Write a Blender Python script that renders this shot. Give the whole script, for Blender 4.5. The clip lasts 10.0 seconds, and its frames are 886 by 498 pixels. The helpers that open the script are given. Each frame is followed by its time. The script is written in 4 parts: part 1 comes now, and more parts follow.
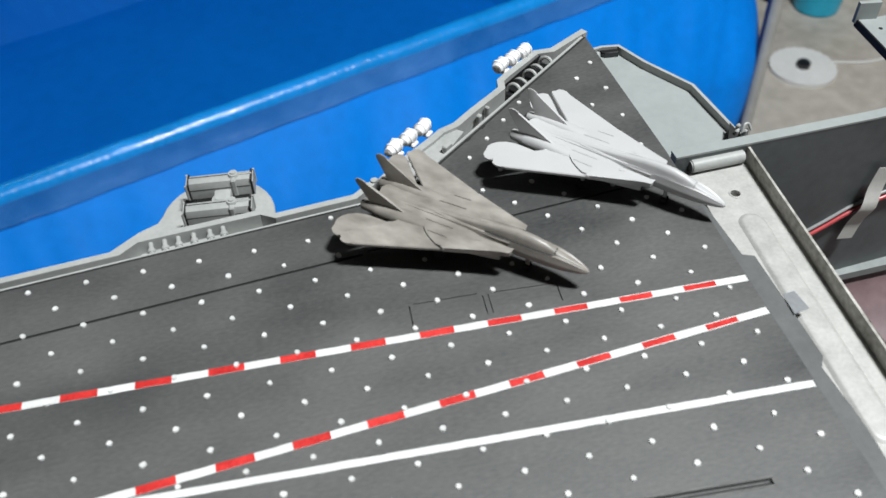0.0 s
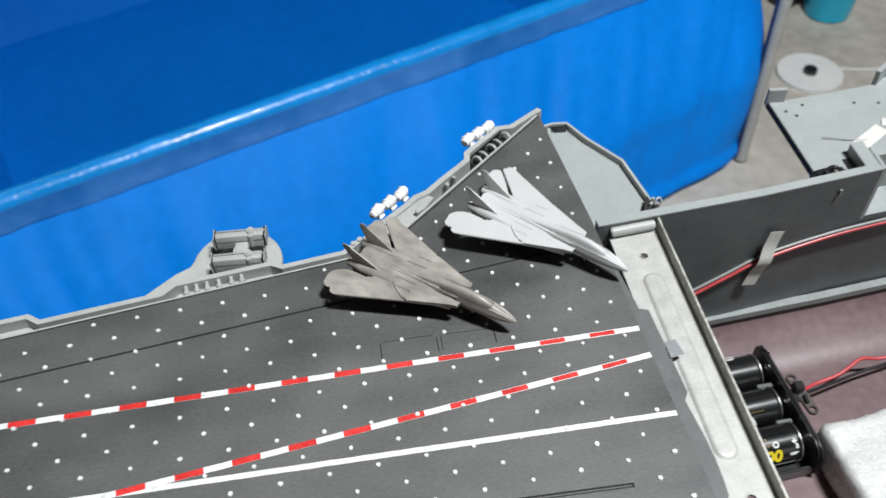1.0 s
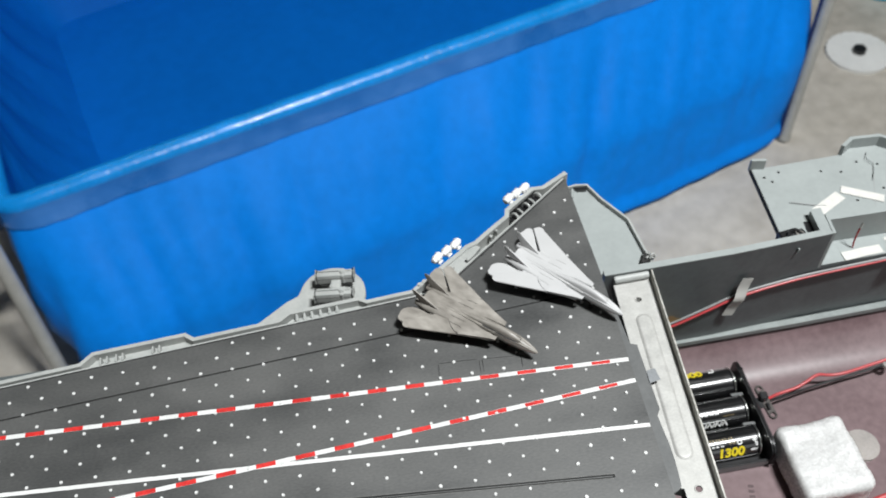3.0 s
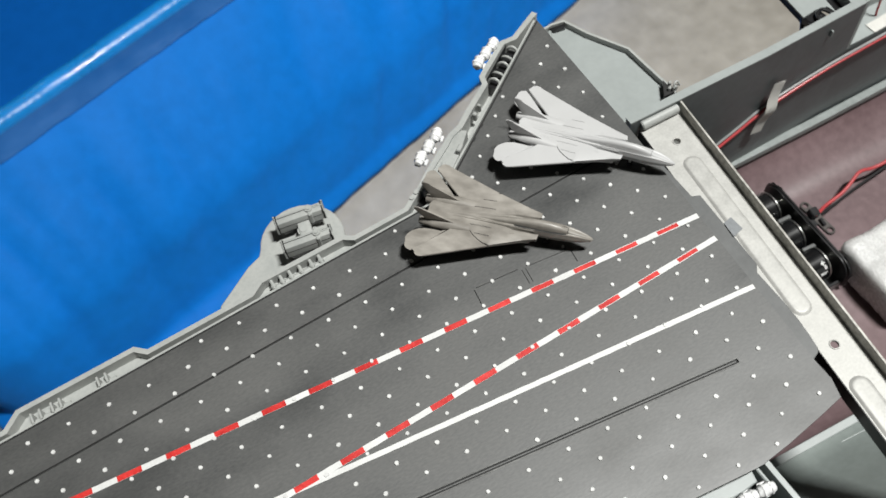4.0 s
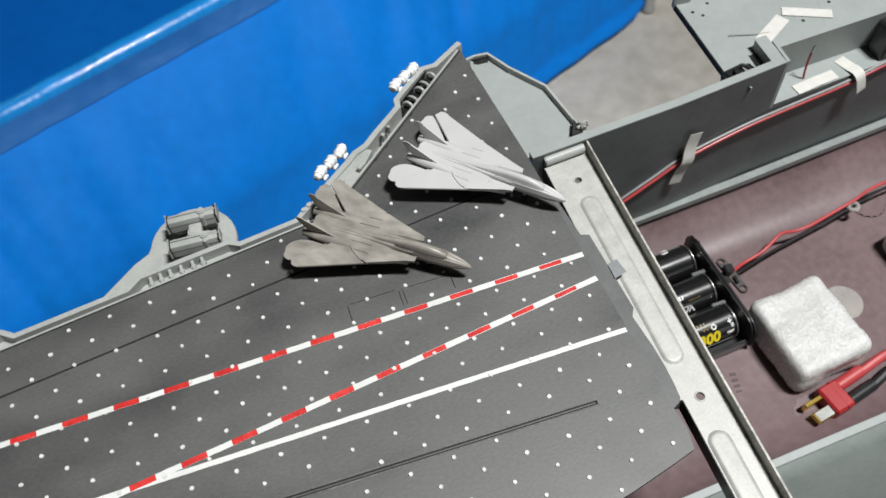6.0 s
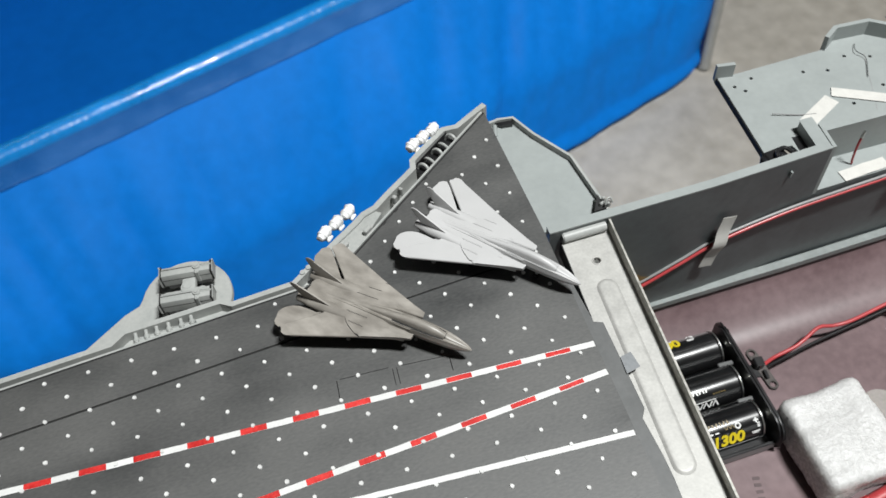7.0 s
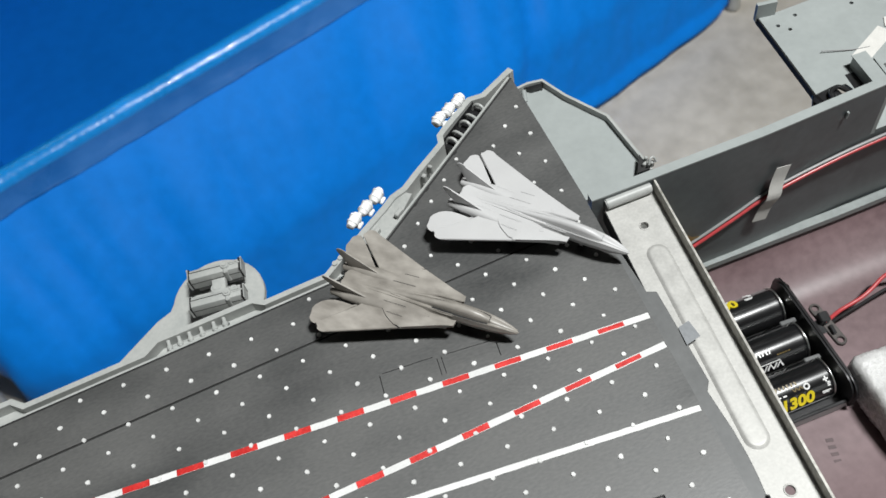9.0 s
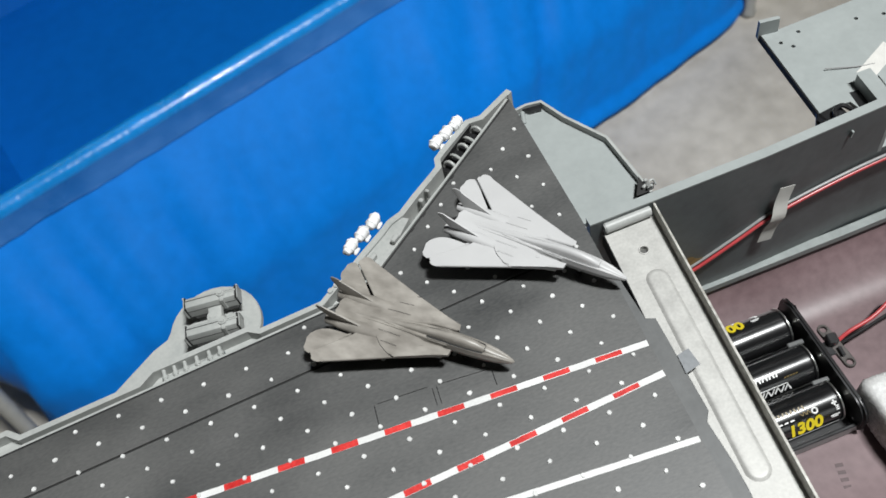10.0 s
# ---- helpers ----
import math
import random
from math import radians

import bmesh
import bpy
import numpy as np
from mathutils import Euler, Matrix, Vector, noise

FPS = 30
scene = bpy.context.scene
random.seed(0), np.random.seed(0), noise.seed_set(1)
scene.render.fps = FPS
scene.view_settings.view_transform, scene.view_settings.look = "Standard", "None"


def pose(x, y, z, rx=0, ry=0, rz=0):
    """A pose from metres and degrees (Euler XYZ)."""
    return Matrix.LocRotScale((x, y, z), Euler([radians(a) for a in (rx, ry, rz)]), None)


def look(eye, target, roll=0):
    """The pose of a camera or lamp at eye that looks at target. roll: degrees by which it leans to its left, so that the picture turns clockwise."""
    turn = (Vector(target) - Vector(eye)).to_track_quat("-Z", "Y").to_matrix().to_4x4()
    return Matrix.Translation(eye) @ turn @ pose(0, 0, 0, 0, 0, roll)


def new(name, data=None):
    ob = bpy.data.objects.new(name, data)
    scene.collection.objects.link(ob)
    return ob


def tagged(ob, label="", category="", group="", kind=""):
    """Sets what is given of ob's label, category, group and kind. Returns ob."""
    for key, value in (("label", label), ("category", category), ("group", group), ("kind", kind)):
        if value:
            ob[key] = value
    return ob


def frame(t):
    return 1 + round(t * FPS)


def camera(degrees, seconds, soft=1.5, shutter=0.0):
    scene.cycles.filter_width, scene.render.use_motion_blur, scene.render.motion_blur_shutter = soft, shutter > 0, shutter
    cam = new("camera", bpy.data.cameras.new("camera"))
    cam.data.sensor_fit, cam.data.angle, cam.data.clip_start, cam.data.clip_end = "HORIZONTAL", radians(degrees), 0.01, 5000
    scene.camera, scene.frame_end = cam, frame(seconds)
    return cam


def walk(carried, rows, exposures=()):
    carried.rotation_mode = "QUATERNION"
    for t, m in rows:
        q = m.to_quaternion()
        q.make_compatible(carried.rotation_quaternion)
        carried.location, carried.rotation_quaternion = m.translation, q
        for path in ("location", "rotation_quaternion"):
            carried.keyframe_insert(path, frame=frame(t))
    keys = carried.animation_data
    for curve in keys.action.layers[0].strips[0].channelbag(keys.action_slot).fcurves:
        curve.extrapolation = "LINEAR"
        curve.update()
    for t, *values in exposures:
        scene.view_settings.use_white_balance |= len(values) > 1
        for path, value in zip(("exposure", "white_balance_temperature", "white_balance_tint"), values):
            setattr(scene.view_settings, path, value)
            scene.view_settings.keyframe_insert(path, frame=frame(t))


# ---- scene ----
cam = camera(54.64, 10.0, shutter=0.25)
PATH = [
    (0, (-0.08150, -0.09941, 0.13630), (-0.05297, 0.03455, -0.00945), -2.00),
    (0.3, (-0.07999, -0.10139, 0.13660), (-0.05217, 0.03243, -0.00940), -2.21),
    (0.5, (-0.07700, -0.10337, 0.13830), (-0.05057, 0.03061, -0.00782), -2.42),
    (0.7, (-0.07445, -0.10655, 0.14644), (-0.04896, 0.02721, -0.00005), -2.50),
    (1, (-0.07184, -0.12669, 0.18943), (-0.04823, 0.00543, 0.04114), -2.01),
    (1.2, (-0.07006, -0.13739, 0.21438), (-0.04846, -0.00706, 0.06422), -2.31),
    (1.5, (-0.06185, -0.14939, 0.25446), (-0.04363, -0.02102, 0.10219), -3.37),
    (1.7, (-0.06585, -0.16059, 0.26649), (-0.04808, -0.03130, 0.11494), -3.04),
    (2, (-0.06709, -0.17494, 0.27987), (-0.05518, -0.04318, 0.12988), -4.60),
    (2.2, (-0.06349, -0.17845, 0.28218), (-0.05469, -0.04547, 0.13306), -5.87),
    (3.3, (-0.07960, -0.13787, 0.26831), (-0.06947, -0.01902, 0.10777), -4.54),
    (3.5, (-0.08476, -0.12266, 0.25493), (-0.07238, -0.00954, 0.09046), -7.17),
    (3.7, (-0.09503, -0.10696, 0.23774), (-0.07212, -0.00140, 0.06942), -7.94),
    (4, (-0.10722, -0.09579, 0.22225), (-0.07613, 0.00079, 0.04990), -9.96),
    (4.2, (-0.11111, -0.09055, 0.22423), (-0.07615, 0.00317, 0.05104), -9.47),
    (4.5, (-0.10189, -0.08595, 0.22782), (-0.06548, 0.00778, 0.05494), -9.16),
    (4.7, (-0.10173, -0.08929, 0.22883), (-0.06430, 0.00392, 0.05587), -8.70),
    (5, (-0.09142, -0.09251, 0.22164), (-0.05362, 0.00019, 0.04850), -8.62),
    (5.2, (-0.08320, -0.09249, 0.22150), (-0.04679, 0.00080, 0.04838), -9.38),
    (6.3, (-0.06920, -0.12117, 0.21270), (-0.03916, -0.01048, 0.04885), -3.73),
    (6.5, (-0.06267, -0.11589, 0.21323), (-0.03486, -0.00286, 0.05060), -4.21),
    (6.7, (-0.05760, -0.10895, 0.21169), (-0.03217, 0.00498, 0.04929), -5.01),
    (7, (-0.05746, -0.10228, 0.20613), (-0.03261, 0.01325, 0.04479), -5.01),
    (7.2, (-0.05626, -0.09685, 0.20275), (-0.03309, 0.01889, 0.04130), -5.93),
    (7.5, (-0.05728, -0.09332, 0.19799), (-0.03445, 0.02242, 0.03649), -6.39),
    (7.7, (-0.05754, -0.09322, 0.19767), (-0.03758, 0.02078, 0.03456), -8.56),
    (8, (-0.05892, -0.09821, 0.19642), (-0.04059, 0.01388, 0.03181), -9.95),
    (8.2, (-0.05661, -0.10024, 0.19515), (-0.04026, 0.01102, 0.02976), -11.19),
    (8.5, (-0.05600, -0.09874, 0.19739), (-0.04045, 0.01163, 0.03133), -12.37),
    (8.7, (-0.05574, -0.09446, 0.19606), (-0.04134, 0.01623, 0.03011), -13.24),
    (9, (-0.05486, -0.09194, 0.19719), (-0.04052, 0.02038, 0.03233), -13.67),
    (9.2, (-0.05230, -0.09022, 0.19695), (-0.03953, 0.02255, 0.03227), -14.66),
    (9.5, (-0.05392, -0.09186, 0.19752), (-0.04121, 0.02237, 0.03385), -14.82),
    (9.7, (-0.05223, -0.09158, 0.19592), (-0.04091, 0.02319, 0.03253), -15.42),
    (10, (-0.04687, -0.08845, 0.19687), (-0.03619, 0.02663, 0.03364), -15.82),
]
walk(cam, [(t, look(eye, target, roll)) for t, eye, target, roll in PATH],
     exposures=[(0, 0.1, 6500, 10), (2, 0.13, 6500, 10), (3.5, 0.06, 6670, 10), (4, -0.05, 6820, 10), (4.5, -0.23, 6890, 10), (5, -0.22, 6890, 10), (6.5, -0.03, 6650, 10), (8, -0.03, 6700, 10),
                (9, -0.05, 6650, 10), (10, -0.06, 6600, 10)])

# a small lens opening, so that the far pool and floor go soft
cam.data.dof.use_dof = True
cam.data.dof.focus_distance, cam.data.dof.aperture_fstop = 0.235, 28.0

# ---- light ----
world = bpy.data.worlds.new("room_air")
scene.world = world
world.use_nodes = True
world.node_tree.nodes["Background"].inputs[0].default_value = (0.9, 0.95, 1.0, 1)
world.node_tree.nodes["Background"].inputs[1].default_value = 0.005


def area_lamp(name, place, target, size_x, size_y, watts, colour):
    data = bpy.data.lights.new(name, "AREA")
    data.shape, data.size, data.size_y, data.energy, data.color = "RECTANGLE", size_x, size_y, watts, colour
    ob = new(name, data)
    ob.matrix_world = look(place, target)
    return ob


LAMP = (0.51, -0.30, 1.84)
area_lamp("ceiling_lamp_light", LAMP, (LAMP[0], LAMP[1], 0), 0.34, 0.12, 68, (0.955, 0.99, 1.0))
# added fill lamp, no known fixture, brightens the pool's inside
area_lamp("second_lamp_light", (-1.2, 2.6, 2.30), (-1.2, 2.6, 0), 1.20, 0.16, 4.5, (0.955, 0.99, 1.0))

# ---- materials ----


def material(name, colour, rough=0.5, metal=0.0, vary=0.12, fine=900.0, coarse=70.0, bump=0.15, depth=0.0001, stretch=(1, 1, 1),
             tint=None, rough_vary=0.1, specular=0.5, coat=0.0, random_vary=0.0, transmission=0.0):
    """A painted or moulded surface: base colour varied at two scales, with fine relief."""
    m = bpy.data.materials.new(name)
    m.use_nodes = True
    nodes, links = m.node_tree.nodes, m.node_tree.links
    bsdf = nodes["Principled BSDF"]
    coord = nodes.new("ShaderNodeTexCoord")
    mapping = nodes.new("ShaderNodeMapping")
    mapping.inputs["Scale"].default_value = stretch
    links.new(coord.outputs["Object"], mapping.inputs["Vector"])

    def cloud(scale, detail):
        n = nodes.new("ShaderNodeTexNoise")
        n.inputs["Scale"].default_value, n.inputs["Detail"].default_value = scale, detail
        links.new(mapping.outputs[0], n.inputs["Vector"])
        return n.outputs["Fac"]

    small, large = cloud(fine, 4), cloud(coarse, 5)
    both = nodes.new("ShaderNodeMath")
    both.operation = "MULTIPLY_ADD"
    links.new(small, both.inputs[0])
    both.inputs[1].default_value = 0.45
    half = nodes.new("ShaderNodeMath")
    half.operation = "MULTIPLY"
    links.new(large, half.inputs[0])
    half.inputs[1].default_value = 0.55
    links.new(half.outputs[0], both.inputs[2])
    ramp = nodes.new("ShaderNodeValToRGB")
    low = [c * (1 - 1.6 * vary) for c in colour]
    high = [min(1.0, c * (1 + 1.6 * vary)) for c in (tint or colour)]
    ramp.color_ramp.elements[0].position, ramp.color_ramp.elements[0].color = 0.3, (*low, 1)
    ramp.color_ramp.elements[1].position, ramp.color_ramp.elements[1].color = 0.7, (*high, 1)
    links.new(both.outputs[0], ramp.inputs[0])
    colour_out = ramp.outputs[0]
    if random_vary:
        info = nodes.new("ShaderNodeObjectInfo")
        hue = nodes.new("ShaderNodeHueSaturation")
        scale_up = nodes.new("ShaderNodeMapRange")
        scale_up.inputs["To Min"].default_value, scale_up.inputs["To Max"].default_value = 1 - random_vary, 1 + random_vary
        links.new(info.outputs["Random"], scale_up.inputs["Value"])
        links.new(scale_up.outputs[0], hue.inputs["Value"])
        links.new(colour_out, hue.inputs["Color"])
        colour_out = hue.outputs[0]
    links.new(colour_out, bsdf.inputs["Base Color"])
    bsdf.inputs["Metallic"].default_value = metal
    bsdf.inputs["Specular IOR Level"].default_value = specular
    bsdf.inputs["Coat Weight"].default_value = coat
    bsdf.inputs["Transmission Weight"].default_value = transmission
    rr = nodes.new("ShaderNodeMapRange")
    rr.inputs["To Min"].default_value, rr.inputs["To Max"].default_value = max(0.03, rough - rough_vary), min(1, rough + rough_vary)
    links.new(large, rr.inputs["Value"])
    links.new(rr.outputs[0], bsdf.inputs["Roughness"])
    if bump:
        b = nodes.new("ShaderNodeBump")
        b.inputs["Strength"].default_value, b.inputs["Distance"].default_value = bump, depth
        links.new(both.outputs[0], b.inputs["Height"])
        links.new(b.outputs[0], bsdf.inputs["Normal"])
    return m


M_DECK = material("dark_grey_deck_paint", (0.046, 0.049, 0.0505), 0.5, vary=0.24, fine=1300, coarse=42, stretch=(0.55, 1.25, 1), tint=(0.064, 0.0635, 0.061), bump=0.3, rough_vary=0.3, specular=1.0)
# black of wash, seams and wheels, also of shade painted into gaps
M_SEAM = material("black_wash_and_shade", (0.012, 0.012, 0.012), 0.7, vary=0.3)
M_WORN = material("rubbed_deck_edge", (0.13, 0.13, 0.125), 0.4, vary=0.35, fine=900, coarse=160)
# grey of the deck's lip, also of the dividers' painted glint
M_LIP = material("bare_grey_lip_and_glint", (0.115, 0.118, 0.118), 0.45, vary=0.10, fine=700)
M_HULL = material("pale_grey_plastic", (0.295, 0.319, 0.314), 0.42, vary=0.045, fine=500, coarse=90, bump=0.1)
M_RAIL = material("weathered_grey_plastic", (0.335, 0.35, 0.34), 0.46, vary=0.06, fine=900, coarse=130, tint=(0.37, 0.375, 0.36), bump=0.08)
# hull inside colour, also used to paint shade in recesses
M_WALL = material("dark_grey_hull_inside_and_shade", (0.085, 0.097, 0.099), 0.4, vary=0.16, fine=300, coarse=55, bump=0.1)
M_RED = material("oxide_red_hull_inside", (0.112, 0.070, 0.0745), 0.42, specular=0.5, vary=0.10, fine=300, coarse=22, tint=(0.150, 0.101, 0.106), bump=0.06, rough_vary=0.08)
M_WHITE = material("white_marking_paint", (0.64, 0.64, 0.63), 0.5, vary=0.09, fine=1800, bump=0.35, depth=0.0001)
M_REDPAINT = material("red_marking_paint", (0.46, 0.012, 0.012), 0.45, vary=0.14, fine=1500, coarse=260, bump=0.5, depth=0.0001, tint=(0.60, 0.035, 0.03))
M_DOT = material("white_dot_paint", (0.62, 0.62, 0.61), 0.5, vary=0.1, fine=2500, random_vary=0.1)
M_RAFT = material("white_canister", (0.76, 0.76, 0.76), 0.45, vary=0.14, fine=1500, bump=0.8, depth=0.0003)
# grey of thin panel lines, also of the plain jet's painted crease shade
M_WASHGREY = material("grey_panel_line_and_shade", (0.29, 0.29, 0.29), 0.6, vary=0.2, fine=1500)
M_FOIL = material("dull_silver_tape", (0.33, 0.345, 0.36), 0.35, 0.3, vary=0.1, fine=900)
M_LEDGE = material("dull_grey_ledge", (0.225, 0.245, 0.24), 0.45, vary=0.1, fine=500, coarse=90)
M_FLANK = material("grey_green_flank_paint", (0.19, 0.215, 0.205), 0.42, vary=0.08, fine=400, coarse=60)
M_MARK = material("dark_red_mould_mark", (0.07, 0.04, 0.043), 0.5, vary=0.2)
M_RUST = material("rusty_glue_stain", (0.20, 0.12, 0.04), 0.4, vary=0.4, fine=500, coarse=150)
M_TAB = material("worn_dark_brown_plastic", (0.055, 0.047, 0.044), 0.45, vary=0.3, fine=700, coarse=120)
# black plastic, also the colour of several painted shade patches
M_BLACK = material("black_plastic_and_shade", (0.014, 0.014, 0.015), 0.32, vary=0.25, fine=600, coat=0.2)
M_JETA = material("weathered_brown_grey_paint", (0.197, 0.180, 0.158), 0.4, vary=0.155, fine=350, coarse=80, stretch=(0.65, 1.25, 1), tint=(0.30, 0.28, 0.253), bump=0.14, rough_vary=0.14)
M_JETB = material("light_grey_primer", (0.47, 0.468, 0.468), 0.42, vary=0.03, fine=4000, coarse=120, bump=0.1)
M_STEEL = material("galvanised_steel", (0.44, 0.435, 0.415), 0.54, 0.25, vary=0.095, fine=1300, coarse=230, bump=0.2, rough_vary=0.13)
M_GRIME = material("grimy_galvanised_edge", (0.27, 0.255, 0.215), 0.6, 0.15, vary=0.32, fine=700, coarse=120, tint=(0.42, 0.41, 0.38), bump=0.4, rough_vary=0.15)
M_FOAM = material("white_foam", (0.56, 0.556, 0.55), 0.27, vary=0.03, fine=1900, coarse=800, bump=0.8, depth=0.0007)
M_FOAM.node_tree.nodes["Principled BSDF"].inputs["Subsurface Weight"].default_value = 0.9
M_FOAM.node_tree.nodes["Principled BSDF"].inputs["Subsurface Radius"].default_value = (0.008, 0.008, 0.008)
M_FOAM.node_tree.nodes["Principled BSDF"].inputs["Subsurface Scale"].default_value = 1.0
M_TAPE = material("white_cloth_tape", (0.56, 0.55, 0.52), 0.7, vary=0.06, fine=2200, coarse=300, bump=0.3)
M_WIRE_RED = material("red_wire_insulation", (0.42, 0.04, 0.045), 0.42, specular=1.0, vary=0.1)
M_WIRE_GREY = material("grey_wire_insulation", (0.27, 0.27, 0.27), 0.4, vary=0.1)
M_WIRE_BLACK = material("black_wire_insulation", (0.015, 0.015, 0.016), 0.35, vary=0.2)
M_GOLD = material("gold_plated_pin", (0.72, 0.50, 0.12), 0.25, 1.0, vary=0.1)
M_PLUG = material("red_nylon_plug", (0.34, 0.018, 0.022), 0.4, vary=0.1, fine=600)
M_GLUE = material("clear_hot_glue", (0.62, 0.58, 0.55), 0.15, vary=0.1, transmission=0.55)
M_CELL = material("black_battery_sleeve", (0.006, 0.006, 0.0065), 0.22, vary=0.2, coat=0.6, specular=0.7, bump=0.02)
M_CELL.node_tree.nodes["Principled BSDF"].inputs["Coat Roughness"].default_value = 0.13
M_YELLOW = material("yellow_print", (0.66, 0.52, 0.02), 0.4, vary=0.05)
M_PRINT = material("white_print", (0.75, 0.75, 0.74), 0.4, vary=0.05)
M_BROWN = material("dull_brown_print", (0.16, 0.11, 0.03), 0.4, vary=0.1)
M_NICKEL = material("nickel_cap", (0.6, 0.6, 0.58), 0.3, 1.0, vary=0.1)
M_POOL = material("blue_pvc_liner", (0.0012, 0.222, 0.80), 0.5, vary=0.08, fine=60, coarse=5, bump=0.12, depth=0.004, specular=0.08, rough_vary=0.07)
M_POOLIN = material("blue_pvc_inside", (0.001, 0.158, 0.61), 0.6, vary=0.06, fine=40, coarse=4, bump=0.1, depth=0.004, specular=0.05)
M_SLEEVE = material("glossy_blue_sleeve", (0.004, 0.28, 0.80), 0.30, vary=0.1, fine=150, coarse=20, bump=0.6, depth=0.003, coat=0.3)
M_NAVY = material("navy_blue_strap", (0.004, 0.018, 0.09), 0.5, vary=0.15, fine=90, coarse=12)
# greyer tint paints the band's reflections in with its scuffs
M_BAND = material("scuffed_band_with_painted_glints", (0.001, 0.145, 0.54), 0.30, vary=0.12, fine=26, coarse=5, bump=0.9, depth=0.006, tint=(0.045, 0.19, 0.53), rough_vary=0.16, specular=0.8)
M_CONCRETE = material("worn_concrete", (0.49, 0.447, 0.385), 0.6, vary=0.15, fine=40, coarse=3.2, bump=0.15, depth=0.002, tint=(0.53, 0.495, 0.44))
M_PLASTER = material("unseen_room_grey", (0.12, 0.12, 0.117), 0.8, vary=0.05, fine=20, coarse=1.5)
M_LEG = material("grey_steel_tube", (0.42, 0.42, 0.40), 0.45, 0.2, vary=0.1, fine=90, coarse=12)
M_DISC = material("white_plastic_disc", (0.78, 0.78, 0.76), 0.45, vary=0.04, fine=90, coarse=12)
M_CUP = material("teal_plastic", (0.02, 0.46, 0.68), 0.25, vary=0.08, fine=60, coarse=10)
M_WOOD = material("plain_pine", (0.36, 0.24, 0.13), 0.6, vary=0.2, fine=90, coarse=10, stretch=(0.2, 2, 2))

# ---- building helpers (all sizes in centimetres) ----
CM = 0.01


def root_of(ob):
    while ob.parent:
        ob = ob.parent
    return ob


def finish(name, bm, mat, smooth):
    bmesh.ops.recalc_face_normals(bm, faces=bm.faces[:])
    mesh = bpy.data.meshes.new(name)
    bm.to_mesh(mesh)
    bm.free()
    mesh.materials.append(mat)
    if smooth:
        mesh.shade_smooth()
        mesh.set_sharp_from_angle(angle=radians(smooth))
    return mesh


def thing(name, base, label, category, group="", kind="", turn=0):
    ob = new(name)
    ob.empty_display_size = 0.01
    ob.matrix_basis = pose(base[0] * CM, base[1] * CM, base[2] * CM, 0, 0, turn)
    return tagged(ob, label, category, group, kind)


def part(name, bm, mat, parent, label="", local=False, smooth=35):
    """One mesh under a thing or a part. Places are the world's, or the thing's own where local."""
    off = Vector((0, 0, 0)) if local else root_of(parent).matrix_basis.translation
    bmesh.ops.transform(bm, matrix=Matrix.Translation(-off) @ Matrix.Scale(CM, 4), verts=bm.verts[:])
    ob = new(name, finish(name, bm, mat, smooth))
    ob.parent = parent
    return tagged(ob, label)


def solid(name, bm, mat, label="", category="", kind="structure", smooth=35):
    bmesh.ops.scale(bm, vec=(CM, CM, CM), verts=bm.verts[:])
    return tagged(new(name, finish(name, bm, mat, smooth)), label, category, "", kind)


def box(size, centre, turn=(0, 0, 0), bevel=0.0, bm=None, segments=1):
    bm = bm or bmesh.new()
    made = bmesh.ops.create_cube(bm, size=1)["verts"]
    bmesh.ops.scale(bm, vec=size, verts=made)
    if bevel:
        edges = list({e for v in made for e in v.link_edges})
        made = list({v for f in bmesh.ops.bevel(bm, geom=edges, offset=bevel, segments=segments, affect="EDGES", profile=0.6)["faces"] for v in f.verts} | {v for v in made if v.is_valid})
    bmesh.ops.transform(bm, matrix=pose(*centre, *turn), verts=made)
    return bm


def rod(a, b, r1, r2=None, sides=20, bm=None, bevel=0.0):
    """A round bar from a to b."""
    bm = bm or bmesh.new()
    a, b = Vector(a), Vector(b)
    made = bmesh.ops.create_cone(bm, cap_ends=True, segments=sides, radius1=r1, radius2=r1 if r2 is None else r2, depth=(b - a).length)["verts"]
    if bevel:
        rims = [e for e in {e for v in made for e in v.link_edges} if any(len(f.verts) > 4 for f in e.link_faces)]
        made = list({v for f in bmesh.ops.bevel(bm, geom=rims, offset=bevel, segments=2, affect="EDGES")["faces"] for v in f.verts} | {v for v in made if v.is_valid})
    turn = (b - a).to_track_quat("Z", "Y").to_matrix().to_4x4()
    bmesh.ops.transform(bm, matrix=Matrix.Translation((a + b) / 2) @ turn, verts=made)
    return bm


def plate(outline, z0, z1, holes=(), bm=None, bevel=0.0):
    """A flat plate with through holes between two heights."""
    bm = bm or bmesh.new()
    edges = []
    for loop in (outline, *holes):
        vs = [bm.verts.new((x, y, z1)) for x, y in loop]
        edges += [bm.edges.new((a, b)) for a, b in zip(vs, vs[1:] + vs[:1])]
    faces = [g for g in bmesh.ops.triangle_fill(bm, use_beauty=True, use_dissolve=False, edges=edges)["geom"] if isinstance(g, bmesh.types.BMFace)]
    for f in faces:
        if f.normal.z < 0:
            f.normal_flip()
    rim = list(edges)
    low = bmesh.ops.duplicate(bm, geom=faces + list({e for f in faces for e in f.edges}) + list({v for f in faces for v in f.verts}))
    twin = low["vert_map"]
    for v in {v for f in faces for v in f.verts}:
        twin[v].co.z = z0
    for e in rim:
        a, b = e.verts
        bm.faces.new((a, b, twin[b], twin[a]))
    if bevel:
        bmesh.ops.bevel(bm, geom=rim, offset=bevel, segments=1, affect="EDGES")
    return bm


